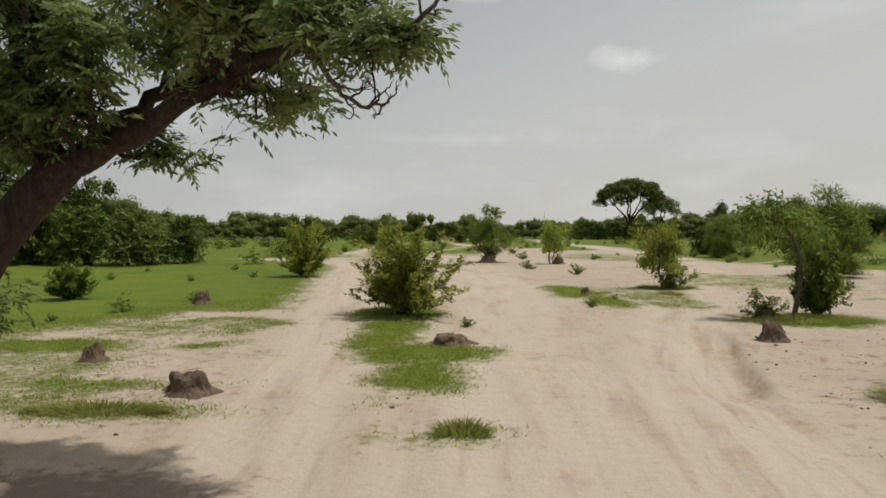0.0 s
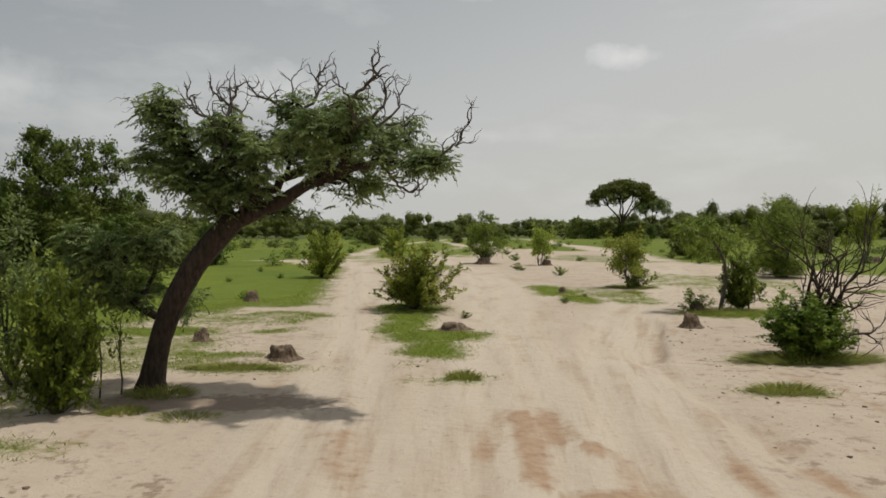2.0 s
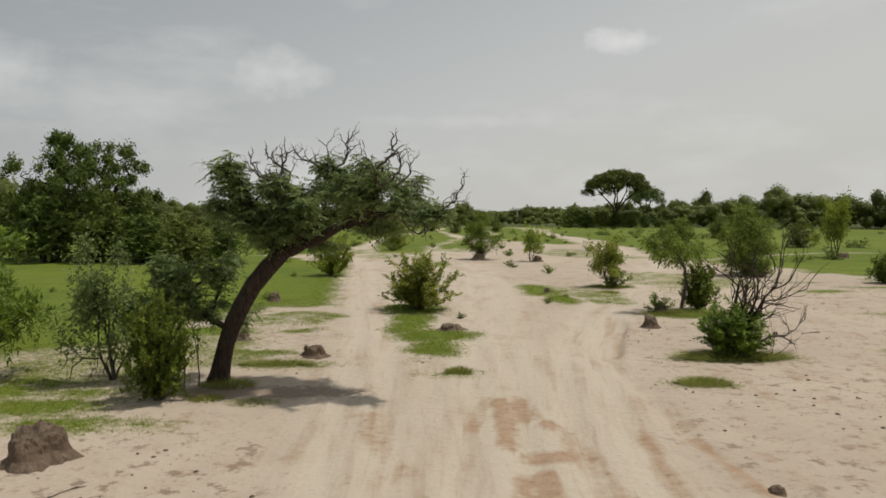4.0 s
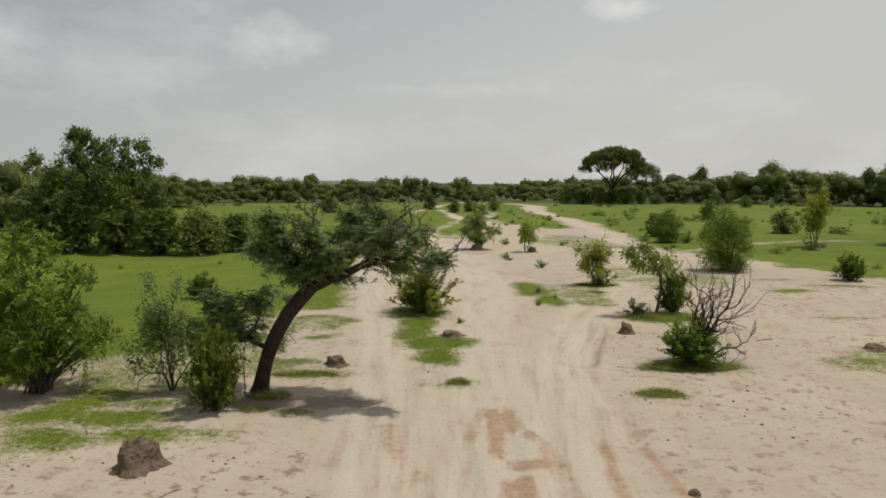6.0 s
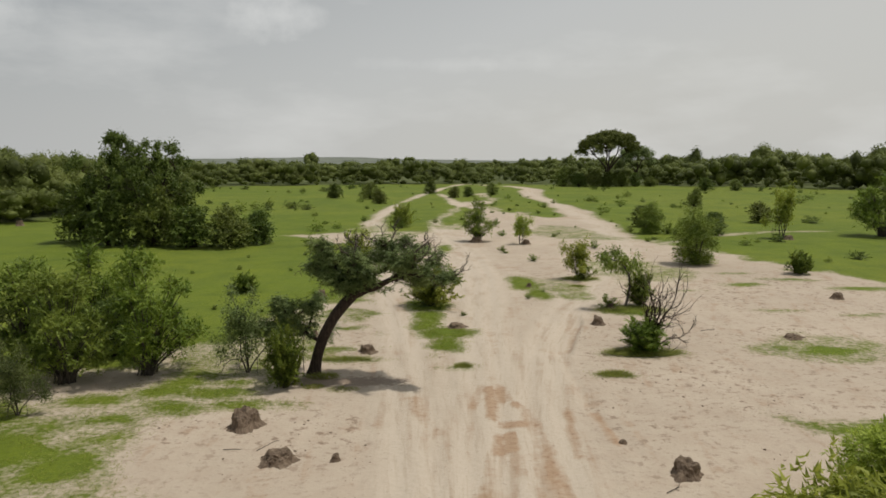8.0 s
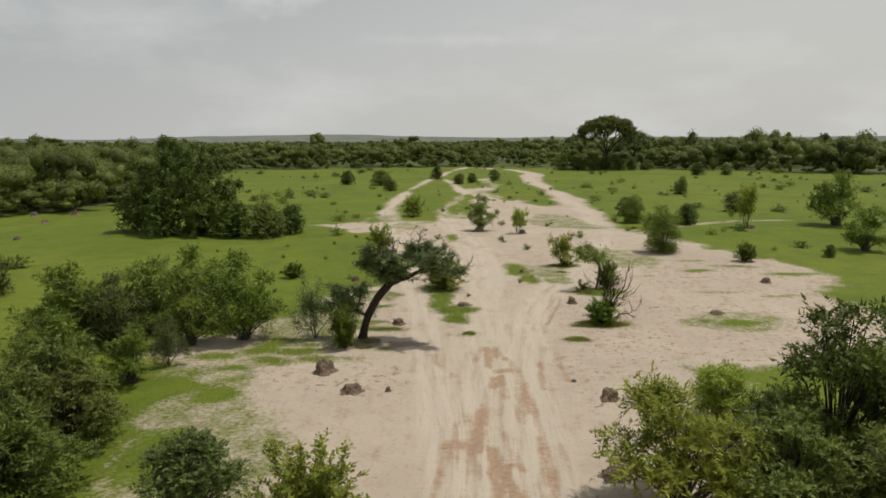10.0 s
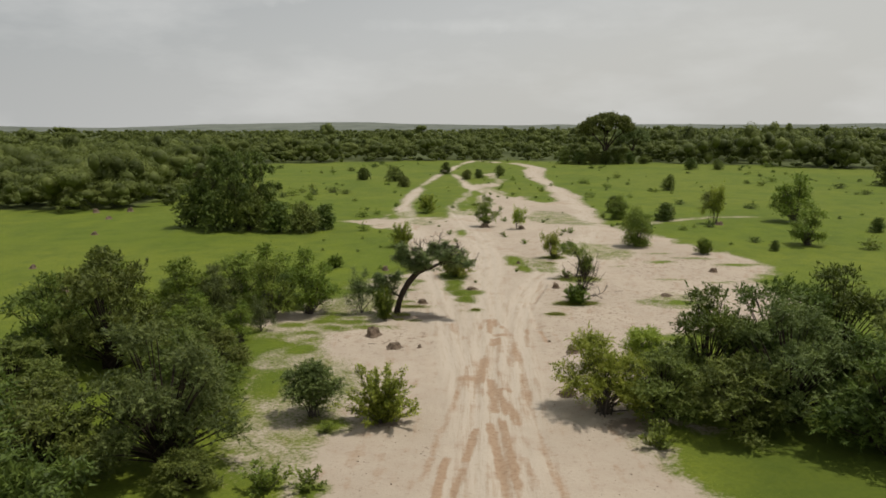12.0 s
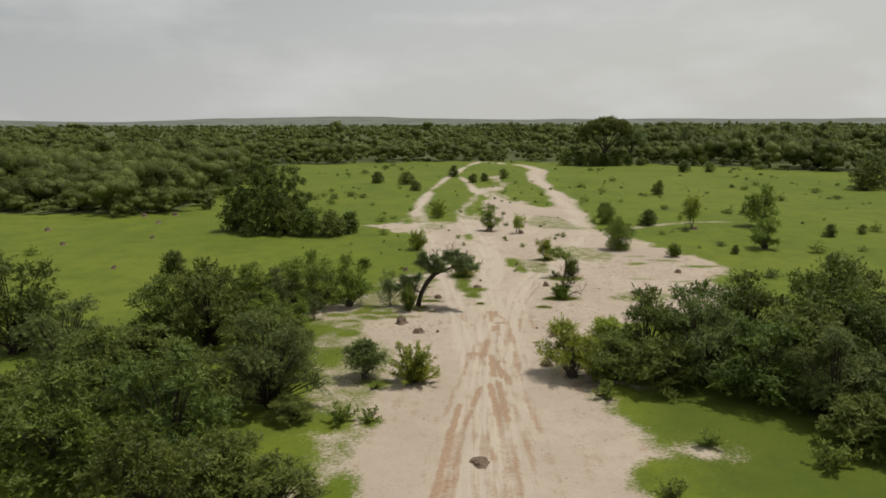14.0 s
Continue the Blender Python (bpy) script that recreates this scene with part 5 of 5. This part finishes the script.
plant(lobed_tree("broad_tree", "broad", 61, 10.8, [(-1.8, 0, 9.6, 1.5, 1.2), (-3.4, 0.4, 8.9, 1.5, 1.2), (-0.2, 0.6, 8.9, 1.5, 1.2), (3.2, 0.2, 8.3, 1.5, 1.1), (4.7, -0.3, 7.2, 1.4, 1.1), (1.4, -1.2, 7.6, 1.7, 1.3), (-4.8, -0.6, 7.3, 1.6, 1.2), (-1.8, -2.2, 7.4, 1.8, 1.4), (-2.0, 2.4, 7.2, 1.9, 1.5), (2.2, 2.4, 7.0, 1.9, 1.5), (3.4, -2.2, 6.0, 1.8, 1.4), (-4.0, -2.0, 5.6, 1.8, 1.4), (-5.4, 0.6, 5.2, 1.6, 1.3), (5.6, 0.6, 5.2, 1.6, 1.3), (0.6, -3.4, 5.4, 1.9, 1.5), (-1.8, -3.2, 3.6, 1.8, 1.4), (2.6, -3.0, 3.6, 1.8, 1.4), (-4.6, -1.0, 3.4, 1.7, 1.3), (4.9, -0.6, 3.2, 1.7, 1.3), (0, 3.2, 4.4, 2.2, 1.8), (0, 0, 6.0, 2.4, 2.0)], 0.27, 62, LEAF_DARK, (0.2, 0, 2.4), 0.45, "broad dark green tree with billowing crown", [(-2.6, 0, 6.4), (2.6, 0.3, 5.2), (0, -1.5, 4.6), (0, 2, 5.0)]), -30.2, 51.6, 0, 0.86, 1.16)


def parasol_lobes(seed, count, half_wide, half_deep, low, top):
    """Flat leafy clouds over a wide shallow parasol, open below."""
    rng = np.random.RandomState(seed)
    lobes = []
    for k in range(count):
        turn, out = k * 2.39996, math.sqrt((k + 0.5) / count)
        x, y = half_wide * out * math.cos(turn), half_deep * out * math.sin(turn)
        lobes.append((x + rng.normal(0, 0.3), y, low + (top - low) * math.sqrt(1.02 - out * out) + rng.normal(0, 0.25), rng.uniform(1.5, 2.1), rng.uniform(0.75, 1.05)))
    return lobes


plant(lobed_tree("umbrella_tree", "umbrella", 67, 4.0, parasol_lobes(68, 44, 8.7, 6.5, 10.0, 15.8), 0.42, 42, LEAF_CROWN, (-0.4, 0, 4.2), 0.55, "flat-topped umbrella-crowned tree above the woods", [(-4.6, -0.5, 9.6), (-1.4, -1.0, 11.2), (2.2, -0.6, 10.2), (5.4, 0.4, 10.6), (0.6, 2.4, 10.6)]), 53.4, 204)
plant(lobed_tree("round_tree", "round", 69, 3.0, [(x * 0.55, y * 0.6, z * 0.82, rx * 0.8, rz) for x, y, z, rx, rz in parasol_lobes(70, 22, 9.0, 6.0, 8.6, 14.0)], 0.45, 30, LEAF_GREY, (0.3, 0, 3.6), 0.4, "pale round-crowned tree above the woods", [(-1.8, 0, 7.4), (1.8, 0.5, 7.8), (0.2, -1.5, 8.2)]), 64.5, 214)


# ---- the woods round the clearing ----
def crown_core():
    """Corners and faces of a coarse ball, the shaded heart of a far crown."""
    bm = bmesh.new()
    bmesh.ops.create_icosphere(bm, subdivisions=1, radius=1.0)
    verts = np.array([v.co[:] for v in bm.verts])
    faces = np.array([[v.index for v in f.verts] for f in bm.faces])
    bm.free()
    return verts, faces


def woods():
    """Woodland to the skyline: every tree is some leafy lobes with loose tufts about them."""
    rng = np.random.RandomState(71)
    ball, ball_faces = crown_core()
    centres, sizes, facing, hearts = [], [], [], []

    def tree(r, x, y, tall, wide, lobes, leaf, tufts):
        ground = np.array((x, y, float(rise(x, y))))
        spots = r.normal(0, 1, (lobes, 3)) * (0.42, 0.42, 0.20) + (0, 0, 0.58)
        spots[:, 2] = np.clip(spots[:, 2], 0.22, 0.72)
        spots *= (wide, wide, tall)
        girth = np.stack([r.uniform(0.30, 0.52, lobes) * wide, r.uniform(0.30, 0.52, lobes) * wide, r.uniform(0.16, 0.28, lobes) * tall], 1)
        for k in range(lobes):
            bumps = 1 + r.normal(0, 0.12, (len(ball), 1))
            hearts.append(ground + spots[k] + ball * bumps * girth[k] * (0.78 if leaf < 0.6 else 0.88))
        which = r.randint(0, lobes, tufts)
        d = r.normal(0, 1, (tufts, 3))
        d /= np.linalg.norm(d, axis=1, keepdims=True)
        d[:, 2] = np.where((d[:, 2] < -0.1) & (r.uniform(0, 1, tufts) < 0.7), -d[:, 2], d[:, 2])
        place = spots[which] + d * girth[which] * r.uniform(0.82, 1.12, (tufts, 1))
        place[:, 2] = np.maximum(place[:, 2], 0.05)
        centres.append(ground + place)
        sizes.append(np.full(tufts, leaf))
        facing.append(d)

    def scatter(count, near, far, leaf, tufts, lobes, seed):
        r = np.random.RandomState(seed)
        reach = np.sqrt(r.uniform(near**2, far**2, count * 6))
        turn = r.uniform(-0.64, 0.64, count * 6)
        x, y = reach * np.sin(turn), -58 + reach * np.cos(turn)
        keep = np.flatnonzero(in_woods(x, y))[:count]
        for x, y in zip(x[keep], y[keep]):
            stand = lattice_noise(x, y, 34.0, 161)
            if stand < -0.5 and r.uniform() < 0.75:
                continue
            tall = (3.0 + 5.2 * r.uniform() ** 1.2) * (1 + 0.3 * stand) * (1.45 if r.uniform() < 0.08 else 1.0) * (1.3 if x > 75 else 1.0)
            wide = min(tall, 7.5) * r.uniform(0.55, 0.85)
            tree(r, x, y, tall, wide, lobes + (4 if tall > 8.5 else 0), leaf, int(tufts * (tall / 5) ** 1.5) + 12)

    scatter(260, 110, 215, 0.27, 640, 7, 72)
    scatter(620, 215, 340, 0.48, 195, 5, 73)
    scatter(900, 340, 560, 0.95, 58, 3, 74)
    scatter(2300, 560, 1150, 1.6, 20, 2, 75)
    scatter(1700, 1150, 2450, 2.6, 12, 2, 76)
    # Tall trees that stand out on the skyline.
    for x, y, tall, wide in ((-104.6, 590, 17, 8.5), (-29, 810, 17, 10), (-497, 895, 16, 12), (-434, 700, 14.5, 9), (120, 560, 14, 8), (215, 610, 14, 8)):
        tree(rng, x, y, tall, wide, 9, 1.0, 260)
    # A low fringe of bushes all along the rim of the clearing.
    fringe = np.array(WOOD_EDGE)[2:16]
    for a, b in zip(fringe[:-1], fringe[1:]):
        for s in np.arange(0, 1, 3.6 / math.dist(a, b)):
            x, y = a + (b - a) * s + rng.normal(0, 2.2, 2)
            tree(rng, x, y, rng.uniform(1.4, 3.8), rng.uniform(1.2, 2.6), 4, 0.42, 120)
    centres, sizes, facing = np.vstack(centres), np.concatenate(sizes), np.vstack(facing)
    n = len(centres)
    sizes = sizes * rng.uniform(0.65, 1.35, n)
    verts, faces = leaf_blades(centres, rng.normal(0, 1, (n, 3)) * (1, 1, 0.6), facing * 0.9 + rng.normal(0, 0.28, (n, 3)) + (0, 0, 0.35), sizes, sizes * 0.9)
    first = np.arange(len(hearts))[:, None, None] * len(ball) + ball_faces[None] + len(verts)
    verts, faces = np.vstack([verts, np.vstack(hearts)]), np.vstack([faces, first.reshape(-1, 3)])
    tagged(new("woods", fast_mesh("woods", verts, faces, LEAF_WOODS)), "dense dark green savanna woodland round the clearing", "woodland", kind="stuff")


woods()


# ---- termite mounds, tufts ----
def termite_mound(x, y, wide, high, seed, label):
    """A worn lump of clay: broken hollow top, pitted flanks, crumbs washed out round its foot."""
    bm = bmesh.new()
    bmesh.ops.create_icosphere(bm, subdivisions=4, radius=1.0)
    shift = Vector((seed * 3.7, seed * 1.3, seed * 0.9))
    for v in bm.verts:
        p = v.co.copy()
        lump = 1 + 0.30 * noise.noise(p * 1.1 + shift) + 0.15 * noise.noise(p * 2.5 + shift) + 0.11 * noise.noise(p * 5.2 + shift) + 0.09 * noise.noise(p * 11 + shift)
        up = max(0.0, p.z)
        level = min(up**0.8, 0.80 + 0.12 * noise.noise(p * 3.1 - shift)) * lump
        level -= 0.10 * max(0.0, 1 - math.hypot(p.x, p.y) / 0.4)
        foot = 0.80 + 0.42 * max(0.0, 1 - up / 0.22) ** 2
        v.co = Vector((p.x * wide / 2 * lump * foot, p.y * wide / 2 * lump * foot, level * high * 1.05 if p.z > 0 else -0.07))
    me = bpy.data.meshes.new("termite_mound")
    bm.to_mesh(me)
    bm.free()
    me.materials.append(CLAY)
    ob = tagged(new("termite_mound", me), label, "termite mound", "termite mounds on the sand")
    ob.location = (x, y, float(land(x, y)) - 0.01)
    return ob


for k, (x, y, wide, high) in enumerate(((-3.88, 10.95, 0.74, 0.36), (-6.62, 13.6, 0.52, 0.36), (-7.8, 23.2, 0.66, 0.5), (0.15, 15.5, 0.9, 0.24), (7.43, 16.1, 0.68, 0.45), (5.2, 26.2, 0.36, 0.26), (-6.9, 2.0, 1.05, 0.62), (-5.3, -0.6, 0.95, 0.36), (-3.7, -0.6, 0.3, 0.22), (4.2, -8.8, 0.9, 0.3), (5.75, -1.7, 0.85, 0.42), (4.6, 0.5, 0.3, 0.12), (16.0, 13.2, 0.95, 0.22), (23.2, 22.3, 0.75, 0.4), (-1.1, -23.6, 1.1, 0.26), (3.2, 51.2, 1.3, 0.6), (8.0, 49.5, 0.9, 0.5), (9.0, 20.0, 0.6, 0.4), (35.2, 52.6, 1.0, 0.5), (-34.1, 14.7, 0.7, 0.45), (-42.2, 24.4, 0.7, 0.45), (-56.5, 39.7, 0.85, 0.5), (-65.3, 51.8, 0.95, 0.6), (-56.7, 67.3, 1.0, 0.7), (-51.9, 68.7, 0.9, 0.7), (-46.2, 45.1, 0.9, 0.4), (-51.2, 59.9, 1.0, 0.45))):
    termite_mound(x, y, wide, high, k + 1, "rough dark brown crumbling termite mound on the ground")


# ---- dead branches of the bush beside the fork ----
def dead_bush(x, y):
    rng = np.random.RandomState(83)
    thing = tagged(new("dead_bush"), "bare grey dead bush rising out of green shoots", "bush")
    thing.location = (x, y, float(land(x, y)))
    for way, length in (((0.1, 0, 1), 2.4), ((-0.12, 0.1, 1), 2.2), ((0.25, 0.1, 1), 2.5), ((0.45, 0, 1), 2.3), ((0.8, -0.1, 0.7), 2.0), ((-0.22, -0.1, 1), 1.8), ((0.15, 0.25, 1), 2.3)):
        limb = []
        grow(rng, (0, 0, 0), way, length, 0.05, 2, limb, [], wander=0.22, lift=0.08, spread=0.6, kids=5)
        limb = [(np.maximum(p * (0.85, 0.85, 1.02), (-9, -9, 0)), r) for p, r in limb]
        verts, faces = tubes(limb, 6)
        part("dead_branch", fast_mesh("dead_limb", verts, faces, BARK_DARK, True), thing)
    return thing


dead_bush(8.45, 11.0)


# ---- small shrubs dotted over the field ----
def field_shrubs():
    rng = np.random.RandomState(91)
    firsts, count = [shrub("field_shrub", m, l, group="shrubs dotted over the field") for m, l in zip(FIELD, ("small olive shrub in the short grass", "small dark green shrub in the short grass"))], 0
    while count < 240:
        reach, turn = math.sqrt(rng.uniform(75**2, 280**2)), rng.uniform(-0.6, 0.6)
        x, y = -2 + reach * math.sin(turn), -58 + reach * math.cos(turn)
        size, spin = 0.35 + 1.3 * rng.uniform(0, 1) ** 2, rng.uniform(0, 360)
        if in_woods(np.array([x]), np.array([y]))[0] or turf_field(np.array([x]), np.array([y]))[0] < 0.8 or lattice_noise(x, y, 22.0, 95) < -0.15:
            continue
        plant(firsts[count], x, y, spin, size) if count < 2 else again(firsts[count % 2], x, y, spin, size)
        count += 1


field_shrubs()


# ---- grass ----
def grass(name, count, spread, centre, tall, seed, mat, label, deep=0.15):
    """Short upright blades in clumps wherever the turf lies."""
    rng = np.random.RandomState(seed)
    x, y = rng.normal(centre[0], spread[0], count), rng.normal(centre[1], spread[1], count)
    field = turf_field(x, y) + 0.5 * rough(x, y, 1.0, 99)
    keep = (field > deep * rng.uniform(0, 2, count)) & (field < 1.0 + 0.8 * rng.uniform(0, 1, count))
    x, y = np.repeat(x[keep], 3), np.repeat(y[keep], 3)
    x, y = x + rng.normal(0, 0.07, len(x)), y + rng.normal(0, 0.07, len(x))
    n = len(x)
    z = land(x, y) - 0.01
    high, turn = tall * rng.uniform(0.5, 1.4, n), rng.uniform(0, 6.283, n)
    lean = rng.normal(0, 1.1, (n, 2)) * high[:, None]
    half = 0.007 + 0.07 * high
    foot = np.stack([x, y, z], 1)
    side = np.stack([np.cos(turn) * half, np.sin(turn) * half, np.zeros(n)], 1)
    verts = np.stack([foot - side, foot + side, foot + np.stack([lean[:, 0], lean[:, 1], high], 1)], 1).reshape(-1, 3)
    return tagged(new(name, fast_mesh(name, verts, np.arange(n * 3).reshape(-1, 3), mat)), label, "grass", kind="stuff")


grass("turf_grass", 170000, (8, 15), (1, 12), 0.05, 101, BLADE, "short bright green grass in patches on the sand")
grass("sparse_grass", 40000, (8, 12), (-3, 6), 0.05, 103, BLADE_DRY, "thin olive grass at the edges of the turf", -0.3)


# ---- two bare saplings between the bush and the leaning tree ----
for x, y, high, seed in ((-6.25, 7.0, 1.5, 5), (-6.0, 7.3, 1.35, 6)):
    rng = np.random.RandomState(seed)
    sapling = tagged(new("sapling"), "thin bare-stemmed sapling with a small leafy top", "tree")
    sapling.location = (x, y, float(land(x, y)) - 0.02)
    limbs, tips = [], []
    grow(rng, (0, 0, 0), (0.08, 0, 1), high, 0.022, 1, limbs, tips, wander=0.1, lift=0.15, spread=0.5, kids=4)
    part("trunk", fast_mesh("sapling_trunk", *tubes(limbs, 6), BARK_GREY, True), sapling)
    part("crown", fast_mesh("sapling_crown", *foliage(rng, tips[2:], 8, 0.09, 0.11, 0.05), LEAF_OLIVE), sapling)


# ---- grass tufts that stand alone ----
def grass_tuft(x, y, wide, deep, tall, blades, seed, label):
    rng = np.random.RandomState(seed)
    turn, reach = rng.uniform(0, 6.283, blades), np.sqrt(rng.uniform(0, 1, blades))
    px, py = reach * np.cos(turn) * wide / 2, reach * np.sin(turn) * deep / 2
    high = tall * rng.uniform(0.5, 1.2, blades) * (1.15 - 0.6 * reach)
    spin = rng.uniform(0, 6.283, blades)
    foot = np.stack([px, py, np.full(blades, -0.02)], 1)
    side = np.stack([np.cos(spin), np.sin(spin), np.zeros(blades)], 1) * 0.008
    out = np.stack([px * 0.5 + rng.normal(0, 0.35, blades) * high, py * 0.5 + rng.normal(0, 0.35, blades) * high, high], 1)
    bend = foot + out * (0.45, 0.45, 0.65)
    verts = np.stack([foot - side, foot + side, bend + side * 0.8, bend - side * 0.8, foot + out], 1).reshape(-1, 3)
    base = np.arange(blades)[:, None] * 5
    faces = np.vstack([base + (0, 1, 2), base + (0, 2, 3), base + (3, 2, 4)])
    ob = tagged(new("grass_tuft", fast_mesh("grass_tuft", verts, faces, BLADE_DRY)), label, "grass tuft", "grass tufts on the sand")
    ob.location = (x, y, float(land(x, y)))
    return ob


for k, (x, y, wide, deep, tall, blades) in enumerate(((0.23, 8.65, 0.6, 0.45, 0.2, 420), (6.1, 7.4, 1.2, 0.7, 0.2, 800), (8.1, 10.5, 2.8, 1.2, 0.22, 1900), (-4.7, 9.7, 1.7, 0.6, 0.16, 900), (-5.4, 6.0, 0.7, 0.5, 0.16, 420), (-4.3, 5.7, 1.0, 0.6, 0.12, 420), (-5.3, 7.3, 1.1, 0.8, 0.2, 620), (9.9, 19.4, 3.2, 1.8, 0.2, 1500), (8.4, 26.6, 0.9, 0.7, 0.15, 350), (9.2, 29.5, 2.2, 1.3, 0.2, 800))):
    grass_tuft(x, y, wide, deep, tall, blades, 200 + k, "tuft of olive-green grass standing on sand")


# ---- clods, sticks and stones lying on the sand ----
def dirt_clods():
    rng = np.random.RandomState(301)
    ball, ball_faces = crown_core()
    x, y = rng.normal(5, 12, 24000), rng.normal(2, 17, 24000)
    lively = (turf_field(x, y) < 0.1) & (track_field(x, y) < 0.35) & (rough(x, y, 5.0, 303) > 0.05)
    x, y = x[lively][:1700], y[lively][:1700]
    n = len(x)
    size = 0.007 + 0.030 * rng.uniform(0, 1, n) ** 6
    lumps = ball[None] * (1 + rng.normal(0, 0.25, (n, len(ball), 1))) * size[:, None, None] * (1.3, 1.1, 0.7)
    verts = lumps + np.stack([x, y, land(x, y) + size * 0.2], 1)[:, None]
    faces = np.arange(n)[:, None, None] * len(ball) + ball_faces[None]
    return tagged(new("dirt_clods", fast_mesh("dirt_clods", verts.reshape(-1, 3), faces.reshape(-1, 3), CLAY)), "small brown clods scattered over the bare sand", "clods", kind="stuff")


dirt_clods()

for x, y, turn, seed in ((-6.6, 0.3, 20, 311), (-5.9, 0.5, 70, 312), (5.2, -2.5, 40, 313), (12.5, 14.5, 10, 314)):
    rng = np.random.RandomState(seed)
    limbs = []
    grow(rng, (-0.45, 0, 0.03), (1, 0.1, 0), 0.8, 0.016, 1, limbs, [], wander=0.15, lift=0.0, spread=0.5, kids=3)
    limbs = [(p * (1, 1, 0.25) + (0, 0, 0.012), r) for p, r in limbs]
    stick = tagged(new("fallen_stick", fast_mesh("fallen_stick", *tubes(limbs, 6), TWIG_DEAD, True)), "dry forked stick lying on the sand", "stick")
    stick.matrix_basis = pose(x, y, float(land(x, y)), 0, 0, turn)
